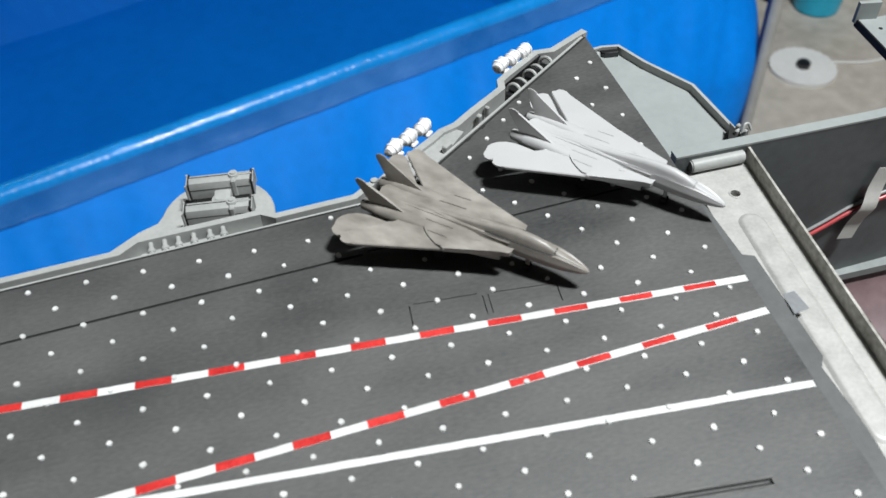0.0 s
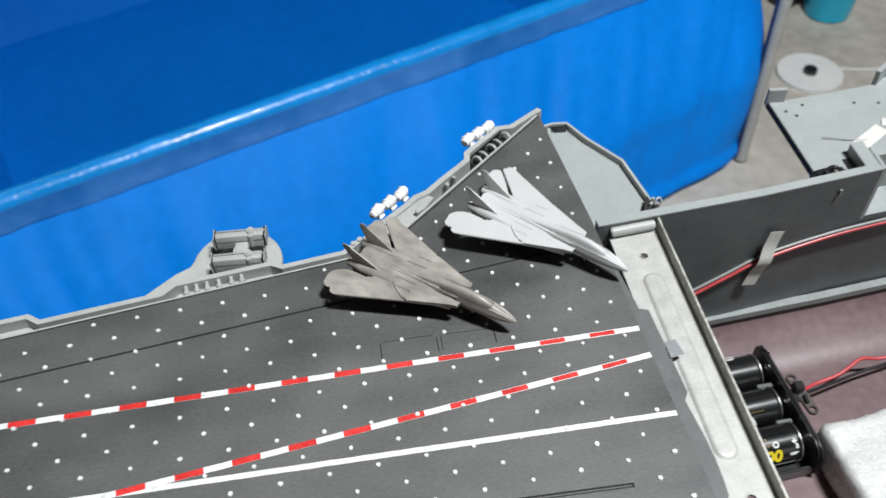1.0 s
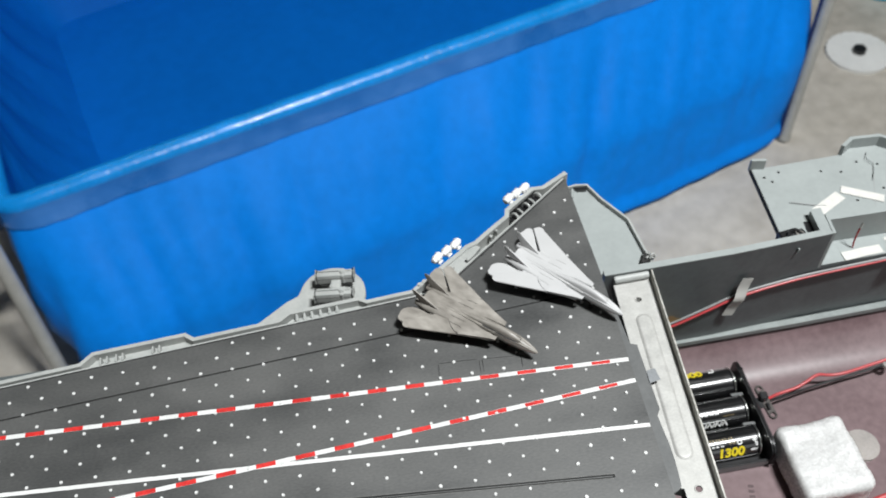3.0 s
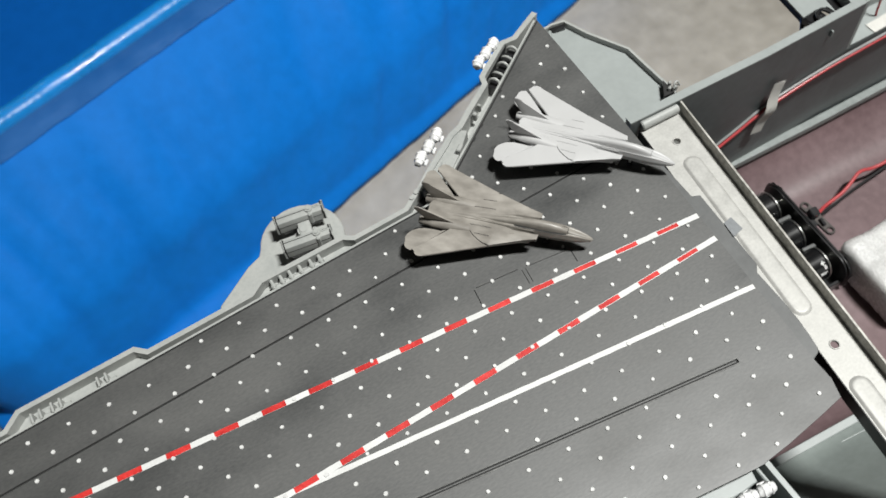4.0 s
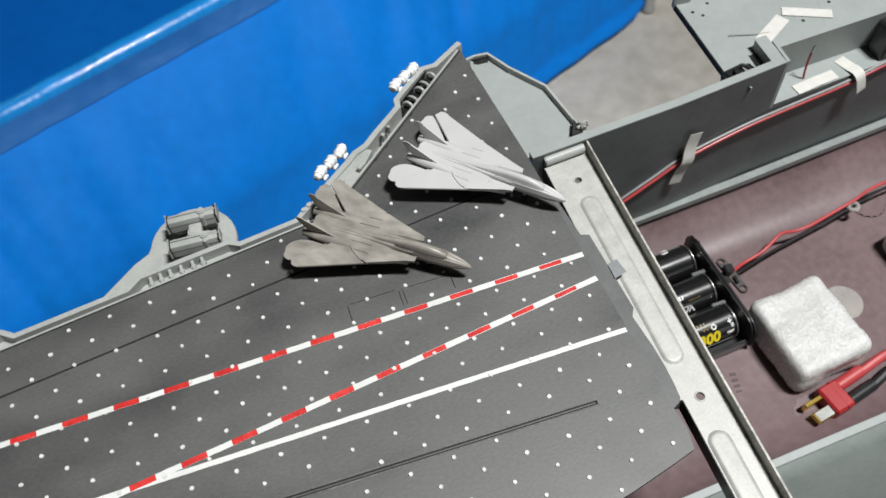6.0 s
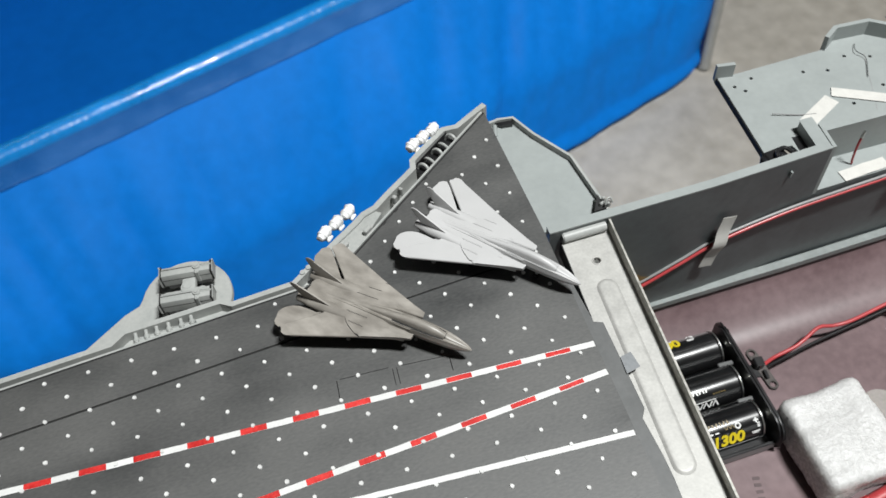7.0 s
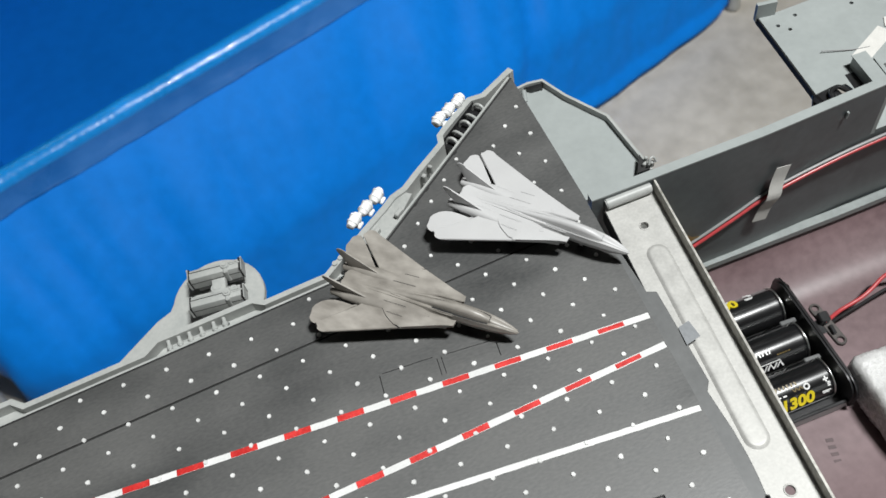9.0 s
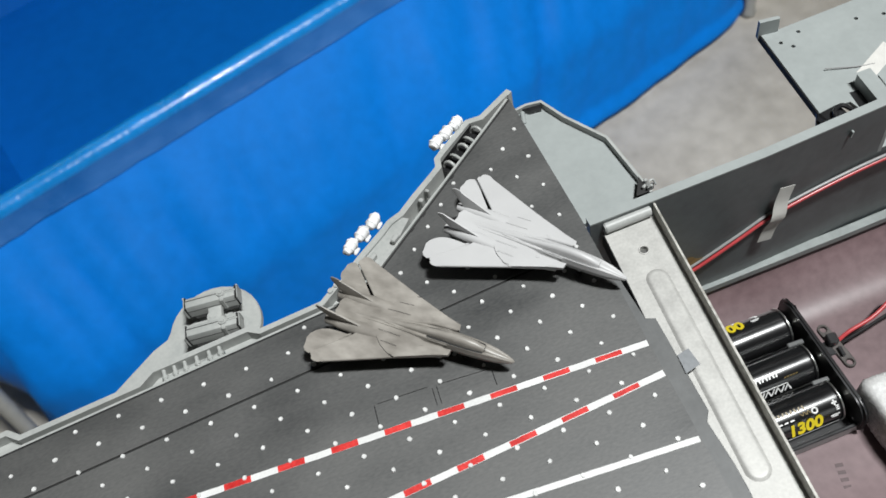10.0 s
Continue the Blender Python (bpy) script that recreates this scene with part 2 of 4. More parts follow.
def sweep(points, r, sides=10, bm=None, closed=False, squash=1.0):
    """A round cord along a line of points."""
    bm = bm or bmesh.new()
    pts = [Vector(p) for p in points]
    rings, side = [], None
    for n, p in enumerate(pts):
        ahead = (pts[(n + 1) % len(pts)] if closed or n + 1 < len(pts) else p) - (pts[n - 1] if closed or n else p)
        ahead.normalize()
        side = (side - ahead * side.dot(ahead)) if side else ahead.cross(Vector((0, 0, 1)) if abs(ahead.z) < 0.9 else Vector((1, 0, 0)))
        side.normalize()
        up = side.cross(ahead)
        rings.append([bm.verts.new(p + r * (math.cos(a) * side + squash * math.sin(a) * up)) for a in (2 * math.pi * k / sides for k in range(sides))])
    for a, b in zip(rings, rings[1:] + (rings[:1] if closed else [])):
        for k in range(sides):
            bm.faces.new((a[k], a[(k + 1) % sides], b[(k + 1) % sides], b[k]))
    if not closed:
        bm.faces.new(rings[0][::-1])
        bm.faces.new(rings[-1])
    return bm


def smooth_line(points, steps=8):
    """A rounded line through points (Catmull-Rom)."""
    pts = [Vector(p) for p in points]
    pts = [2 * pts[0] - pts[1]] + pts + [2 * pts[-1] - pts[-2]]
    out = []
    for a, b, c, d in zip(pts, pts[1:], pts[2:], pts[3:]):
        for k in range(steps):
            t = k / steps
            out.append(0.5 * (2 * b + (c - a) * t + (2 * a - 5 * b + 4 * c - d) * t * t + (3 * b - a - 3 * c + d) * t ** 3))
    return out + [pts[-2]]


def loft(rings, bm=None, caps=True):
    """A skin over rings of equal count."""
    bm = bm or bmesh.new()
    rows = [[bm.verts.new(p) for p in ring] for ring in rings]
    for a, b in zip(rows, rows[1:]):
        for k in range(len(a)):
            bm.faces.new((a[k], a[(k + 1) % len(a)], b[(k + 1) % len(a)], b[k]))
    if caps:
        bm.faces.new(rows[0][::-1])
        bm.faces.new(rows[-1])
    return bm


def oval(x, y, z, w, h, n=20, power=2.0):
    """A ring across x with half width w and half height h; a higher power is boxier."""
    out = []
    for k in range(n):
        a = 2 * math.pi * k / n
        c, s = math.cos(a), math.sin(a)
        out.append((x, y + w * math.copysign(abs(c) ** (2 / power), c), z + h * math.copysign(abs(s) ** (2 / power), s)))
    return out


def wall_along(line, thick, z0, z1, bm=None):
    """An upright wall of even thickness whose outer face follows a line (the thickness goes to its right)."""
    bm = bm or bmesh.new()
    pts = [Vector((x, y, 0)) for x, y in line]
    inner = []
    for n, p in enumerate(pts):
        d1 = (pts[n] - pts[n - 1]).normalized() if n else (pts[1] - pts[0]).normalized()
        d2 = (pts[n + 1] - pts[n]).normalized() if n + 1 < len(pts) else d1
        n1, n2 = Vector((d1.y, -d1.x, 0)), Vector((d2.y, -d2.x, 0))
        m = (n1 + n2).normalized()
        inner.append(p + m * thick / max(0.5, m.dot(n1)))
    rows = [[bm.verts.new((q.x, q.y, z)) for q, z in ((a, z0), (a, z1), (b, z1), (b, z0))] for a, b in zip(pts, inner)]
    for a, b in zip(rows, rows[1:]):
        for k in range(4):
            bm.faces.new((a[k], a[(k + 1) % 4], b[(k + 1) % 4], b[k]))
    bm.faces.new(rows[0][::-1])
    bm.faces.new(rows[-1])
    return bm


def round_rect(cx, cy, w, h, r, turn=0.0, n=6):
    out = []
    for qx, qy, a0 in ((1, 1, 0), (-1, 1, 90), (-1, -1, 180), (1, -1, 270)):
        for k in range(n + 1):
            a = radians(a0 + 90 * k / n)
            out.append((qx * (w / 2 - r) + r * math.cos(a), qy * (h / 2 - r) + r * math.sin(a)))
    c, s = math.cos(radians(turn)), math.sin(radians(turn))
    return [(cx + c * x - s * y, cy + s * x + c * y) for x, y in out]


def disc_ring(cx, cy, r, n=20):
    return [(cx + r * math.cos(2 * math.pi * k / n), cy + r * math.sin(2 * math.pi * k / n)) for k in range(n)]


def bar_between(a, b, width):
    """The four corners of a flat bar from a to b."""
    a, b = Vector(a), Vector(b)
    d = (b - a).normalized()
    s = Vector((-d.y, d.x)) * width / 2
    return [tuple(a - s), tuple(b - s), tuple(b + s), tuple(a + s)]

# ---- the room ----
FLOOR_Z = -78.0
solid("floor", box((800, 800, 10), (0, 60, FLOOR_Z - 5)), M_CONCRETE, "worn pale concrete floor of the workshop", "floor")
# unseen ceiling and walls, added and kept dark so little light bounces back
solid("ceiling", box((800, 800, 10), (0, 60, 245)), M_PLASTER, "unseen dark grey ceiling", "ceiling")
solid("wall_north", box((800, 10, 328), (0, 465, 81)), M_PLASTER, "unseen dark grey wall", "wall")
solid("wall_south", box((800, 10, 328), (0, -345, 81)), M_PLASTER, "unseen dark grey wall", "wall")
solid("wall_east", box((10, 820, 328), (405, 60, 81)), M_PLASTER, "unseen dark grey wall", "wall")
solid("wall_west", box((10, 820, 328), (-405, 60, 81)), M_PLASTER, "unseen dark grey wall", "wall")

# a plain bench that carries the model
bench = thing("bench", (-8, -1.5, FLOOR_Z), "plain wooden bench under the model ship", "bench")
part("bench_top", box((60, 8, 3), (-8, -1.2, -10.5), bevel=0.2), M_WOOD, bench)
for bx, by in ((-36, -4), (20, -4), (-36, 2), (20, 2)):
    part("leg", box((4, 2.4, 66), (bx, by, -45), bevel=0.2), M_WOOD, bench)

# ---- the pool ----
pool = thing("frame_pool", (0, 120, FLOOR_Z), "bright blue vinyl frame pool standing on the floor", "pool")
INWARD = Vector((-0.315, 0.949))
RIM_Z = -48.6


def pool_ring(h, out=0.0, per=26, lining=False):
    """The pool's outline at the height h (0 the floor, 1 the rim)."""
    # the vinyl slopes out to a crease at half height and drops steeply from there
    k = 1 - h
    k = 1.5 * k if k < 0.42 else 0.63 + 0.24 * math.sin((k - 0.42) / 0.16 * math.pi / 2) * 0.55 if k < 0.58 else 0.762 + (k - 0.58) * 0.58
    fl = Vector((-55.0, 60.56)).lerp(Vector((-48.4, 44.0)), k)
    fr = Vector((64.5, 99.7)).lerp(Vector((62.6, 82.6)), k)
    br = fr + INWARD * (96 + 14 * k)
    bl = fl + INWARD * (96 + 14 * k)
    r = 5 + 12 * k if lining else 4 + 5 * k
    corners = [fl, fr, br, bl]
    pts = []
    for n, c in enumerate(corners):
        before, after = (corners[n - 1] - c).normalized(), (corners[(n + 1) % 4] - c).normalized()
        for q in range(7):
            t = q / 6
            p0, p2 = c + before * r, c + after * r
            pts.append(p0 * (1 - t) ** 2 + c * 2 * t * (1 - t) + p2 * t * t)
        start, end = c + after * r, corners[(n + 1) % 4] + (c - corners[(n + 1) % 4]).normalized() * r
        steps = per * (3 if n % 2 == 0 else 2)
        for q in range(1, steps):
            pts.append(start.lerp(end, q / steps))
    mid = Vector((-14, 120))
    full = []
    for n, p in enumerate(pts):
        d = (pts[(n + 1) % len(pts)] - pts[n - 1]).normalized()
        side = Vector((d.y, -d.x))
        s = n / len(pts) * 500
        belly = 1.2 * math.sin(math.pi * min(1, h * 1.02))
        lean_s = s + 9 * (1 - h)
        fold = noise.noise(Vector((lean_s * 0.13, h * 0.6, 3.1))) * 1.9 * (0.05 + 0.95 * h) + (0.5 - 1.6 * abs(noise.noise(Vector((lean_s * 0.2, h * 0.9, 9.0))))) * 3.4 * h * (1.25 - h)
        fold += 0.35 * noise.noise(Vector((s * 0.11, h * 3.0, 5.5)))
        grip = min(1.0, (1 - h) * 3.5 + 0.05)
        # the vinyl rolls out over the floor and tucks under
        low = max(0.0, 1 - abs(h - 0.055) / 0.075)
        roll = 0 if lining else (0.9 + 1.5 * min(1, max(0, (-6 - p.x) / 10)) * (p.y < 75)) * low * low * (3 - 2 * low) - 0.8 * max(0, 1 - h / 0.03)
        full.append(p + side * (belly + fold * grip + roll + out))
    return full


levels = [0, .012, .025, .04, .055, .07, .085, .1, .115, .13] + [k / 24 for k in range(4, 25)]
bm = loft([[(p.x, p.y, FLOOR_Z + 0.3 + (RIM_Z - FLOOR_Z - 0.3) * h) for p in pool_ring(h)] for h in levels], caps=False)
part("liner_wall", bm, M_POOL, pool, "glossy blue vinyl outer wall with soft vertical folds", smooth=80)
inside_rows = []
for h in (k / 24 for k in range(25)):
    inside_rows.append([(p.x, p.y, FLOOR_Z + 0.9 + (RIM_Z - FLOOR_Z - 0.9) * h) for p in pool_ring(h, -1.3 - 8 * (1 - h) ** 2.2, lining=True)])
bm = loft(inside_rows[::-1], caps=False)
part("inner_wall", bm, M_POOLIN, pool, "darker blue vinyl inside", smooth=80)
bm = bmesh.new()
rim_verts = [bm.verts.new(p) for p in inside_rows[0]]
hub = bm.verts.new((-10.0, 116.0, FLOOR_Z + 0.9))
for a, b in zip(rim_verts, rim_verts[1:] + rim_verts[:1]):
    bm.faces.new((a, b, hub))
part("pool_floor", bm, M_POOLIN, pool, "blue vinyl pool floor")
ring = [(p.x, p.y) for p in pool_ring(1.0, -0.6)]
rim_line = [(x, y, RIM_Z + 0.4 + 0.12 * noise.noise(Vector((n * 0.5, 0, 0)))) for n, (x, y) in enumerate(ring)]
part("rim_sleeve", sweep(rim_line, 1.45, 16, closed=True), M_SLEEVE, pool, "shiny rolled sleeve round the rim tube", smooth=80)
flap = []
for z, o in ((RIM_Z + 0.6, 0.85), (RIM_Z - 0.6, 0.75), (RIM_Z - 1.0, 0.65), (RIM_Z - 1.3, 0.5), (RIM_Z - 1.65, 0.4), (RIM_Z - 1.7, 0.05)):
    flap.append([(p.x, p.y, z + 0.12 * noise.noise(Vector((n * 0.2, z, 0)))) for n, p in enumerate(pool_ring(1 - (RIM_Z - z) / 30 if z < RIM_Z else 1.0, o))])
part("sleeve_flap", loft(flap, caps=False), M_BAND, pool, "welded band below the rim", smooth=80)


def pool_leg(foot, top):
    leg = part("leg", rod(foot, top, 0.95), M_LEG, pool, "grey steel leg tube")
    part("foot_cap", rod((foot[0], foot[1], foot[2]), Vector(foot).lerp(Vector(top), 0.04), 1.12, bevel=0.2), M_LEG, leg, "grey foot cap")


pool_leg((60.4, 82.2, FLOOR_Z), (66.0, 91.2, RIM_Z + 0.5))
part("leg_sleeve", rod((59.4, 82.3, FLOOR_Z + 1), (64.9, 91.4, RIM_Z), 0.32, sides=12), M_NAVY, pool, "dark blue sleeve beside the leg")
pool_leg((-52.5, 46.5, FLOOR_Z), (-54.9, 55.9, RIM_Z + 0.5))
part("corner_joint", rod((-59.5, 59.0, RIM_Z + 0.8), (-54.8, 60.6, RIM_Z + 0.8), 1.9, bevel=0.3), M_BLACK, pool, "black plastic corner joint")

# ---- things on the floor ----
reel = thing("plastic_reel", (82.5, 101.0, FLOOR_Z), "round white plastic reel with a black hub on the floor", "reel")
part("flange", plate(disc_ring(82.5, 101, 5.8, 48), FLOOR_Z, FLOOR_Z + 0.7, [disc_ring(82.5, 101, 1.2, 24)], bevel=0.12), M_DISC, reel)
part("hub", rod((82.5, 101, FLOOR_Z), (82.5, 101, FLOOR_Z + 1.6), 1.2, bevel=0.2), M_BLACK, reel, "black hub")
cord = thing("cord", (92, 98, FLOOR_Z), "thin white cord lying on the floor", "cord")
part("strand", sweep(smooth_line([(88, 101, FLOOR_Z + 0.35), (95, 99.5, FLOOR_Z + 0.25), (103, 100, FLOOR_Z + 0.25), (114, 97, FLOOR_Z + 0.25)]), 0.25, 8), M_DISC, cord)
cup = thing("plastic_tub", (95.5, 119.0, FLOOR_Z), "teal translucent plastic tub standing on the floor", "tub")
rings = []
for z, r in ((0, 3.9), (0.4, 4.3), (6, 4.7), (10, 5.0), (10.4, 5.3), (11, 5.3), (11, 4.9), (1.0, 4.0)):
    rings.append([(95.5 + r * math.cos(2 * math.pi * k / 40) * (1 + 0.012 * (k % 4 == 0)), 119 + r * math.sin(2 * math.pi * k / 40), FLOOR_Z + z) for k in range(40)])
part("tub_wall", loft(rings), M_CUP, cup)
clutter = thing("black_pouch", (90.5, 124.0, FLOOR_Z), "black soft pouch lying beside the teal tub", "pouch")
part("pouch_body", box((6, 5, 3.4), (89.5, 124.5, FLOOR_Z + 1.7), (0, 0, 25), 1.2, segments=3), M_BLACK, clutter)

# ---- the hull of the model ----
hull = thing("ship_hull", (0, -1.5, -9.0), "grey plastic model ship hull with an open dark red inside", "model ship")
# far side, open inside: from the deck edge down to a ledge
far_top = [(0.62, 4.06), (2.5, 4.10), (6.0, 4.18), (10.25, 4.45)]
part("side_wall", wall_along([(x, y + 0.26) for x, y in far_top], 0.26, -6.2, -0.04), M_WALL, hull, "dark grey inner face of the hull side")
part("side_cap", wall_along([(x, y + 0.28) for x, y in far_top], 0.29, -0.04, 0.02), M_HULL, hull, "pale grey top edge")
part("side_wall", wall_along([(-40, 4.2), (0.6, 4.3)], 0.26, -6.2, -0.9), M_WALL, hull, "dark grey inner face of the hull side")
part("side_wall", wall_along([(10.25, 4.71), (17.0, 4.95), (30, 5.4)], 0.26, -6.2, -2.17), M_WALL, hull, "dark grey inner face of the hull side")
part("ledge", wall_along([(-40, 4.25), (4.0, 4.27), (10, 4.38), (17, 4.62), (30, 5.1)], 0.30, -6.3, -6.02), M_LEDGE, hull, "pale grey ledge where two hull halves join")
part("shelf", plate([(10.28, 4.45), (17.0, 4.69), (30, 5.14), (30, 6.1), (14.9, 5.64), (10.35, 5.64)], -2.168, -2.15), M_HULL, hull, "pale grey shelf inside the side opening")
part("end_block", box((1.0, 0.85, 1.5), (15.55, 5.12, -1.45), (0, 0, 2), 0.18, segments=3), M_BLACK, hull, "black block at the shelf's end")
part("opening_side", wall_along([(10.27, 4.45), (10.36, 5.5)], 0.12, -2.3, 0.02), M_HULL, hull)
part("shelf_back", loft([[(x, y + .11, -2.2), (x, y, -.44), (x, y + .1, -.44), (x, y + .21, -2.2)] for x, y in ((10.3, 5.5), (14.9, 5.5), (30, 5.9))]), M_HULL, hull, "grey upright behind the shelf")

# the round bilge below the ledge
prof = [(4.15, -6.28), (4.04, -6.62), (3.84, -6.86), (3.52, -7.10), (3.2, -7.32), (2.95, -7.47), (2.8, -7.545), (2.68, -7.595), (2.55, -7.635), (2.42, -7.665), (2.28, -7.685), (2.1, -7.697), (0.5, -7.72), (-2.6, -7.72), (-4.6, -7.66), (-5.5, -7.45), (-6.0, -7.1), (-6.2, -6.6), (-6.25, -6.3)]
rows = []
for k in range(25):
    x = -40 + 70 * k / 24
    swell = 0.0 if x < 5 else 0.028 * (x - 5)
    rows.append([(x, y + (swell * (y - 2.4) / 1.75 if y > 2.4 else -swell if y < 0 else 0), z) for y, z in prof])
bm = bmesh.new()
grid = [[bm.verts.new(p) for p in row] for row in rows]
outer = [[bm.verts.new((x, y + (0.3 if y > -1 else -0.3), z - 0.3)) for x, y, z in row] for row in rows]
for g, flip in ((grid, False), (outer, True)):
    for a, b in zip(g, g[1:]):
        for k in range(len(a) - 1):
            bm.faces.new((a[k], a[k + 1], b[k + 1], b[k]))
part("hull_bottom", bm, M_RED, hull, "dark oxide red lower hull", smooth=60)
# near side: a sloping flank below the deck's near edge
rows = []
for k in range(13):
    x = -40 + 70 * k / 12
    rows.append([(x, -6.1, -6.15), (x, -6.45, -6.12), (x, -6.9, -5.9), (x, -8.6, -3.6), (x, -10.4, -1.2), (x, -10.7, -1.2), (x, -8.9, -3.8), (x, -7.1, -6.2), (x, -6.45, -6.5)])
part("near_flank", loft(rows), M_FLANK, hull, "grey green sloping flank")
part("ledge", box((70, 0.27, 0.12), (-5, -6.19, -5.98), bevel=0.02), M_HULL, hull, "pale grey ledge where two hull halves join")
part("mould_line", box((1.15, 0.02, 0.02), (3.05, -6.62, -6.02), (0, 0, -2)), M_HULL, hull, "thin pale scratch on the flank")
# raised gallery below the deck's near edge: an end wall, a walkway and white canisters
# this floor's dark colour paints the recess's shade
part("gallery_floor", plate([(-40, -6.5), (-2.05, -6.5), (-1.95, -9.2), (-40, -9.4)], -2.3, -2.1), M_WALL, hull, "floor plate coloured dark for the shade below the deck")
part("gallery_end_wall", wall_along([(-2.07, -6.62), (-1.83, -9.2)][::-1], 0.15, -2.3, -0.80), M_HULL, hull, "pale upright wall at the gallery's end")
part("gallery_walkway", plate([(-40, -6.55), (-2.62, -6.55), (-2.48, -6.72), (-2.52, -7.0), (-3.0, -7.06), (-40, -7.2)], -0.86, -0.74, bevel=0.03), M_HULL, hull, "pale walkway under the deck's near edge")
part("gallery_bracket", box((0.1, 0.62, 0.5), (-2.3, -6.9, -1.0), (0, 0, 6), 0.03), M_HULL, hull)
bm = plate([(math.cos(a) * (0.48 + 0.11 * math.sin(3 * a + 1)), math.sin(a) * (0.42 + 0.09 * math.cos(4 * a))) for a in (2 * math.pi * k / 24 for k in range(24))], -0.004, 0.004)
bmesh.ops.transform(bm, matrix=pose(3.98, 4.125, -4.3, 90, 0, 0), verts=bm.verts[:])
part("rust_stain", bm, M_RUST, hull, "orange brown stain on the hull side")
for k in range(5):
    part("mould_mark", box((0.24, 0.12, 0.02), (5.96 - 0.05 * k, -2.42 - 0.23 * k, -7.715), (0, 0, -12)), M_MARK, hull, "dark moulded mark")
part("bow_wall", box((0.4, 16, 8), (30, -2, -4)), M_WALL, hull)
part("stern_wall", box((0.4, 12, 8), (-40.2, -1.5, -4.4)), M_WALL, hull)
for cx, cy, r in ((7.7, -4.75, 0.62), (15.4, -0.2, 0.75), (15.0, 2.1, 0.7)):
    part("boss", plate(disc_ring(cx, cy, r, 32), -7.74, -7.66, bevel=0.03), M_RED, hull, "round moulded boss")

# side platform with raised edge, beside the deck's pointed corner
SP = [(0.35, 9.35), (0.75, 9.35), (1.25, 9.30), (1.62, 8.35), (2.45, 7.0), (2.72, 4.75), (2.70, 4.52), (0.35, 4.52)]
side_platform = part("side_platform", plate(SP, -0.66, -0.52), M_HULL, hull, "pale grey recessed side platform")
part("platform_rim", wall_along([(0.40, 9.36), (0.78, 9.42), (1.28, 9.34), (1.70, 8.40), (2.52, 7.05), (2.80, 4.62)], 0.09, -0.85, -0.29), M_RAIL, side_platform, "raised outer edge")
# black plates paint the shade that the rim throws into two corners
part("gusset", plate([(0.62, 9.30), (1.22, 9.24), (1.18, 9.08), (0.80, 9.12)], -0.53, -0.34, bevel=0.02), M_BLACK, side_platform, "black plate painting the shade in the platform's corner")
part("gusset", plate([(2.32, 4.62), (2.68, 4.62), (2.62, 5.15)], -0.53, -0.22, bevel=0.02), M_SEAM, side_platform, "black plate painting the shade in the platform's corner")
part("post", rod((0.50, 8.86, -0.55), (0.56, 9.16, -0.30), 0.085, sides=14, bevel=0.02), M_HULL, side_platform, "short pale post")
for bx, by, s in ((2.6, 4.76, 0.16), (2.8, 4.72, 0.14), (2.72, 4.95, 0.12)):
    part("cleat", box((s, 0.1, 0.24), (bx, by, -0.20), (0, 0, 20), 0.03), M_RAIL, hull, "small moulded cleat")
part("cleat", sweep(smooth_line([(2.66, 4.64, -0.08), (2.72, 4.72, 0.07), (2.84, 4.74, 0.07), (2.9, 4.66, -0.08)]), 0.035), M_RAIL, hull)

# the flat sponson further along
TRAY = [(8.42, 5.15), (8.62, 9.0), (9.25, 8.92), (12.75, 9.05), (13.3, 9.42), (14.55, 9.36), (19.5, 5.66), (14.6, 5.51), (10.34, 5.51), (10.3, 4.92), (9.55, 4.92), (9.45, 5.3), (8.9, 5.35)]
holes = [disc_ring(x, y, 0.07, 8) for x, y in ((9.72, 8.55), (9.25, 8.05), (11.54, 8.25), (12.37, 8.05), (13.28, 8.5), (14.1, 8.2), (13.73, 6.81), (12.34, 6.35), (9.0, 8.35))]
tray = part("sponson", plate(TRAY, -0.60, -0.48, holes), M_HULL, hull, "flat pale grey sponson with small drilled holes")
part("sponson_rim", wall_along([(8.56, 9.08), (9.2, 8.98)], 0.14, -0.60, 0.06), M_HULL, tray)
part("sponson_rim", wall_along([(12.7, 9.1), (13.28, 9.5), (14.6, 9.44), (19.6, 5.45)], 0.16, -0.60, 0.10), M_HULL, tray, "raised outer edge")
part("edge_strip", wall_along([(8.40, 5.15), (8.60, 9.0)], 0.05, -0.72, -0.48), M_SEAM, tray, "dark rough cut edge")
part("strut", rod((8.45, 5.3, -0.5), (8.35, 4.75, -1.9), 0.09), M_BLACK, tray, "dark strut")
# solid black box paints the dark inside of a broken hollow
part("recess", box((0.72, 0.6, 0.3), (8.72, 4.98, -0.50), (0, 0, 8), 0.05), M_BLACK, tray, "black box painting the shade of a broken recess")
part("hook", sweep(smooth_line([(8.6, 4.72, -0.25), (8.7, 5.0, -0.22), (9.0, 5.1, -0.22), (9.2, 4.8, -0.25)]), 0.07), M_BLACK, tray)
# black plate deepens the shade on the raised block's left side
part("well", plate([(9.55, 4.95), (9.86, 4.95), (9.95, 5.6), (9.62, 5.62)], -0.6, -0.474), M_BLACK, tray, "black plate painting the shade left of the block")
part("well_wall", plate([(9.86, 4.72), (10.28, 4.72), (10.32, 5.85), (9.92, 5.85)], -0.6, -0.02, bevel=0.03), M_HULL, tray, "raised pale block beside the painted shade")
part("crack", plate(bar_between((14.0, 8.4), (12.9, 5.85), 0.018), -0.49, -0.474), M_WASHGREY, tray)
part("hair_wire", sweep(smooth_line([(13.9, 8.9, -0.42), (13.7, 8.5, -0.36), (13.85, 8.1, -0.4), (13.45, 7.3, -0.44)]), 0.012, 6), M_WIRE_BLACK, tray)
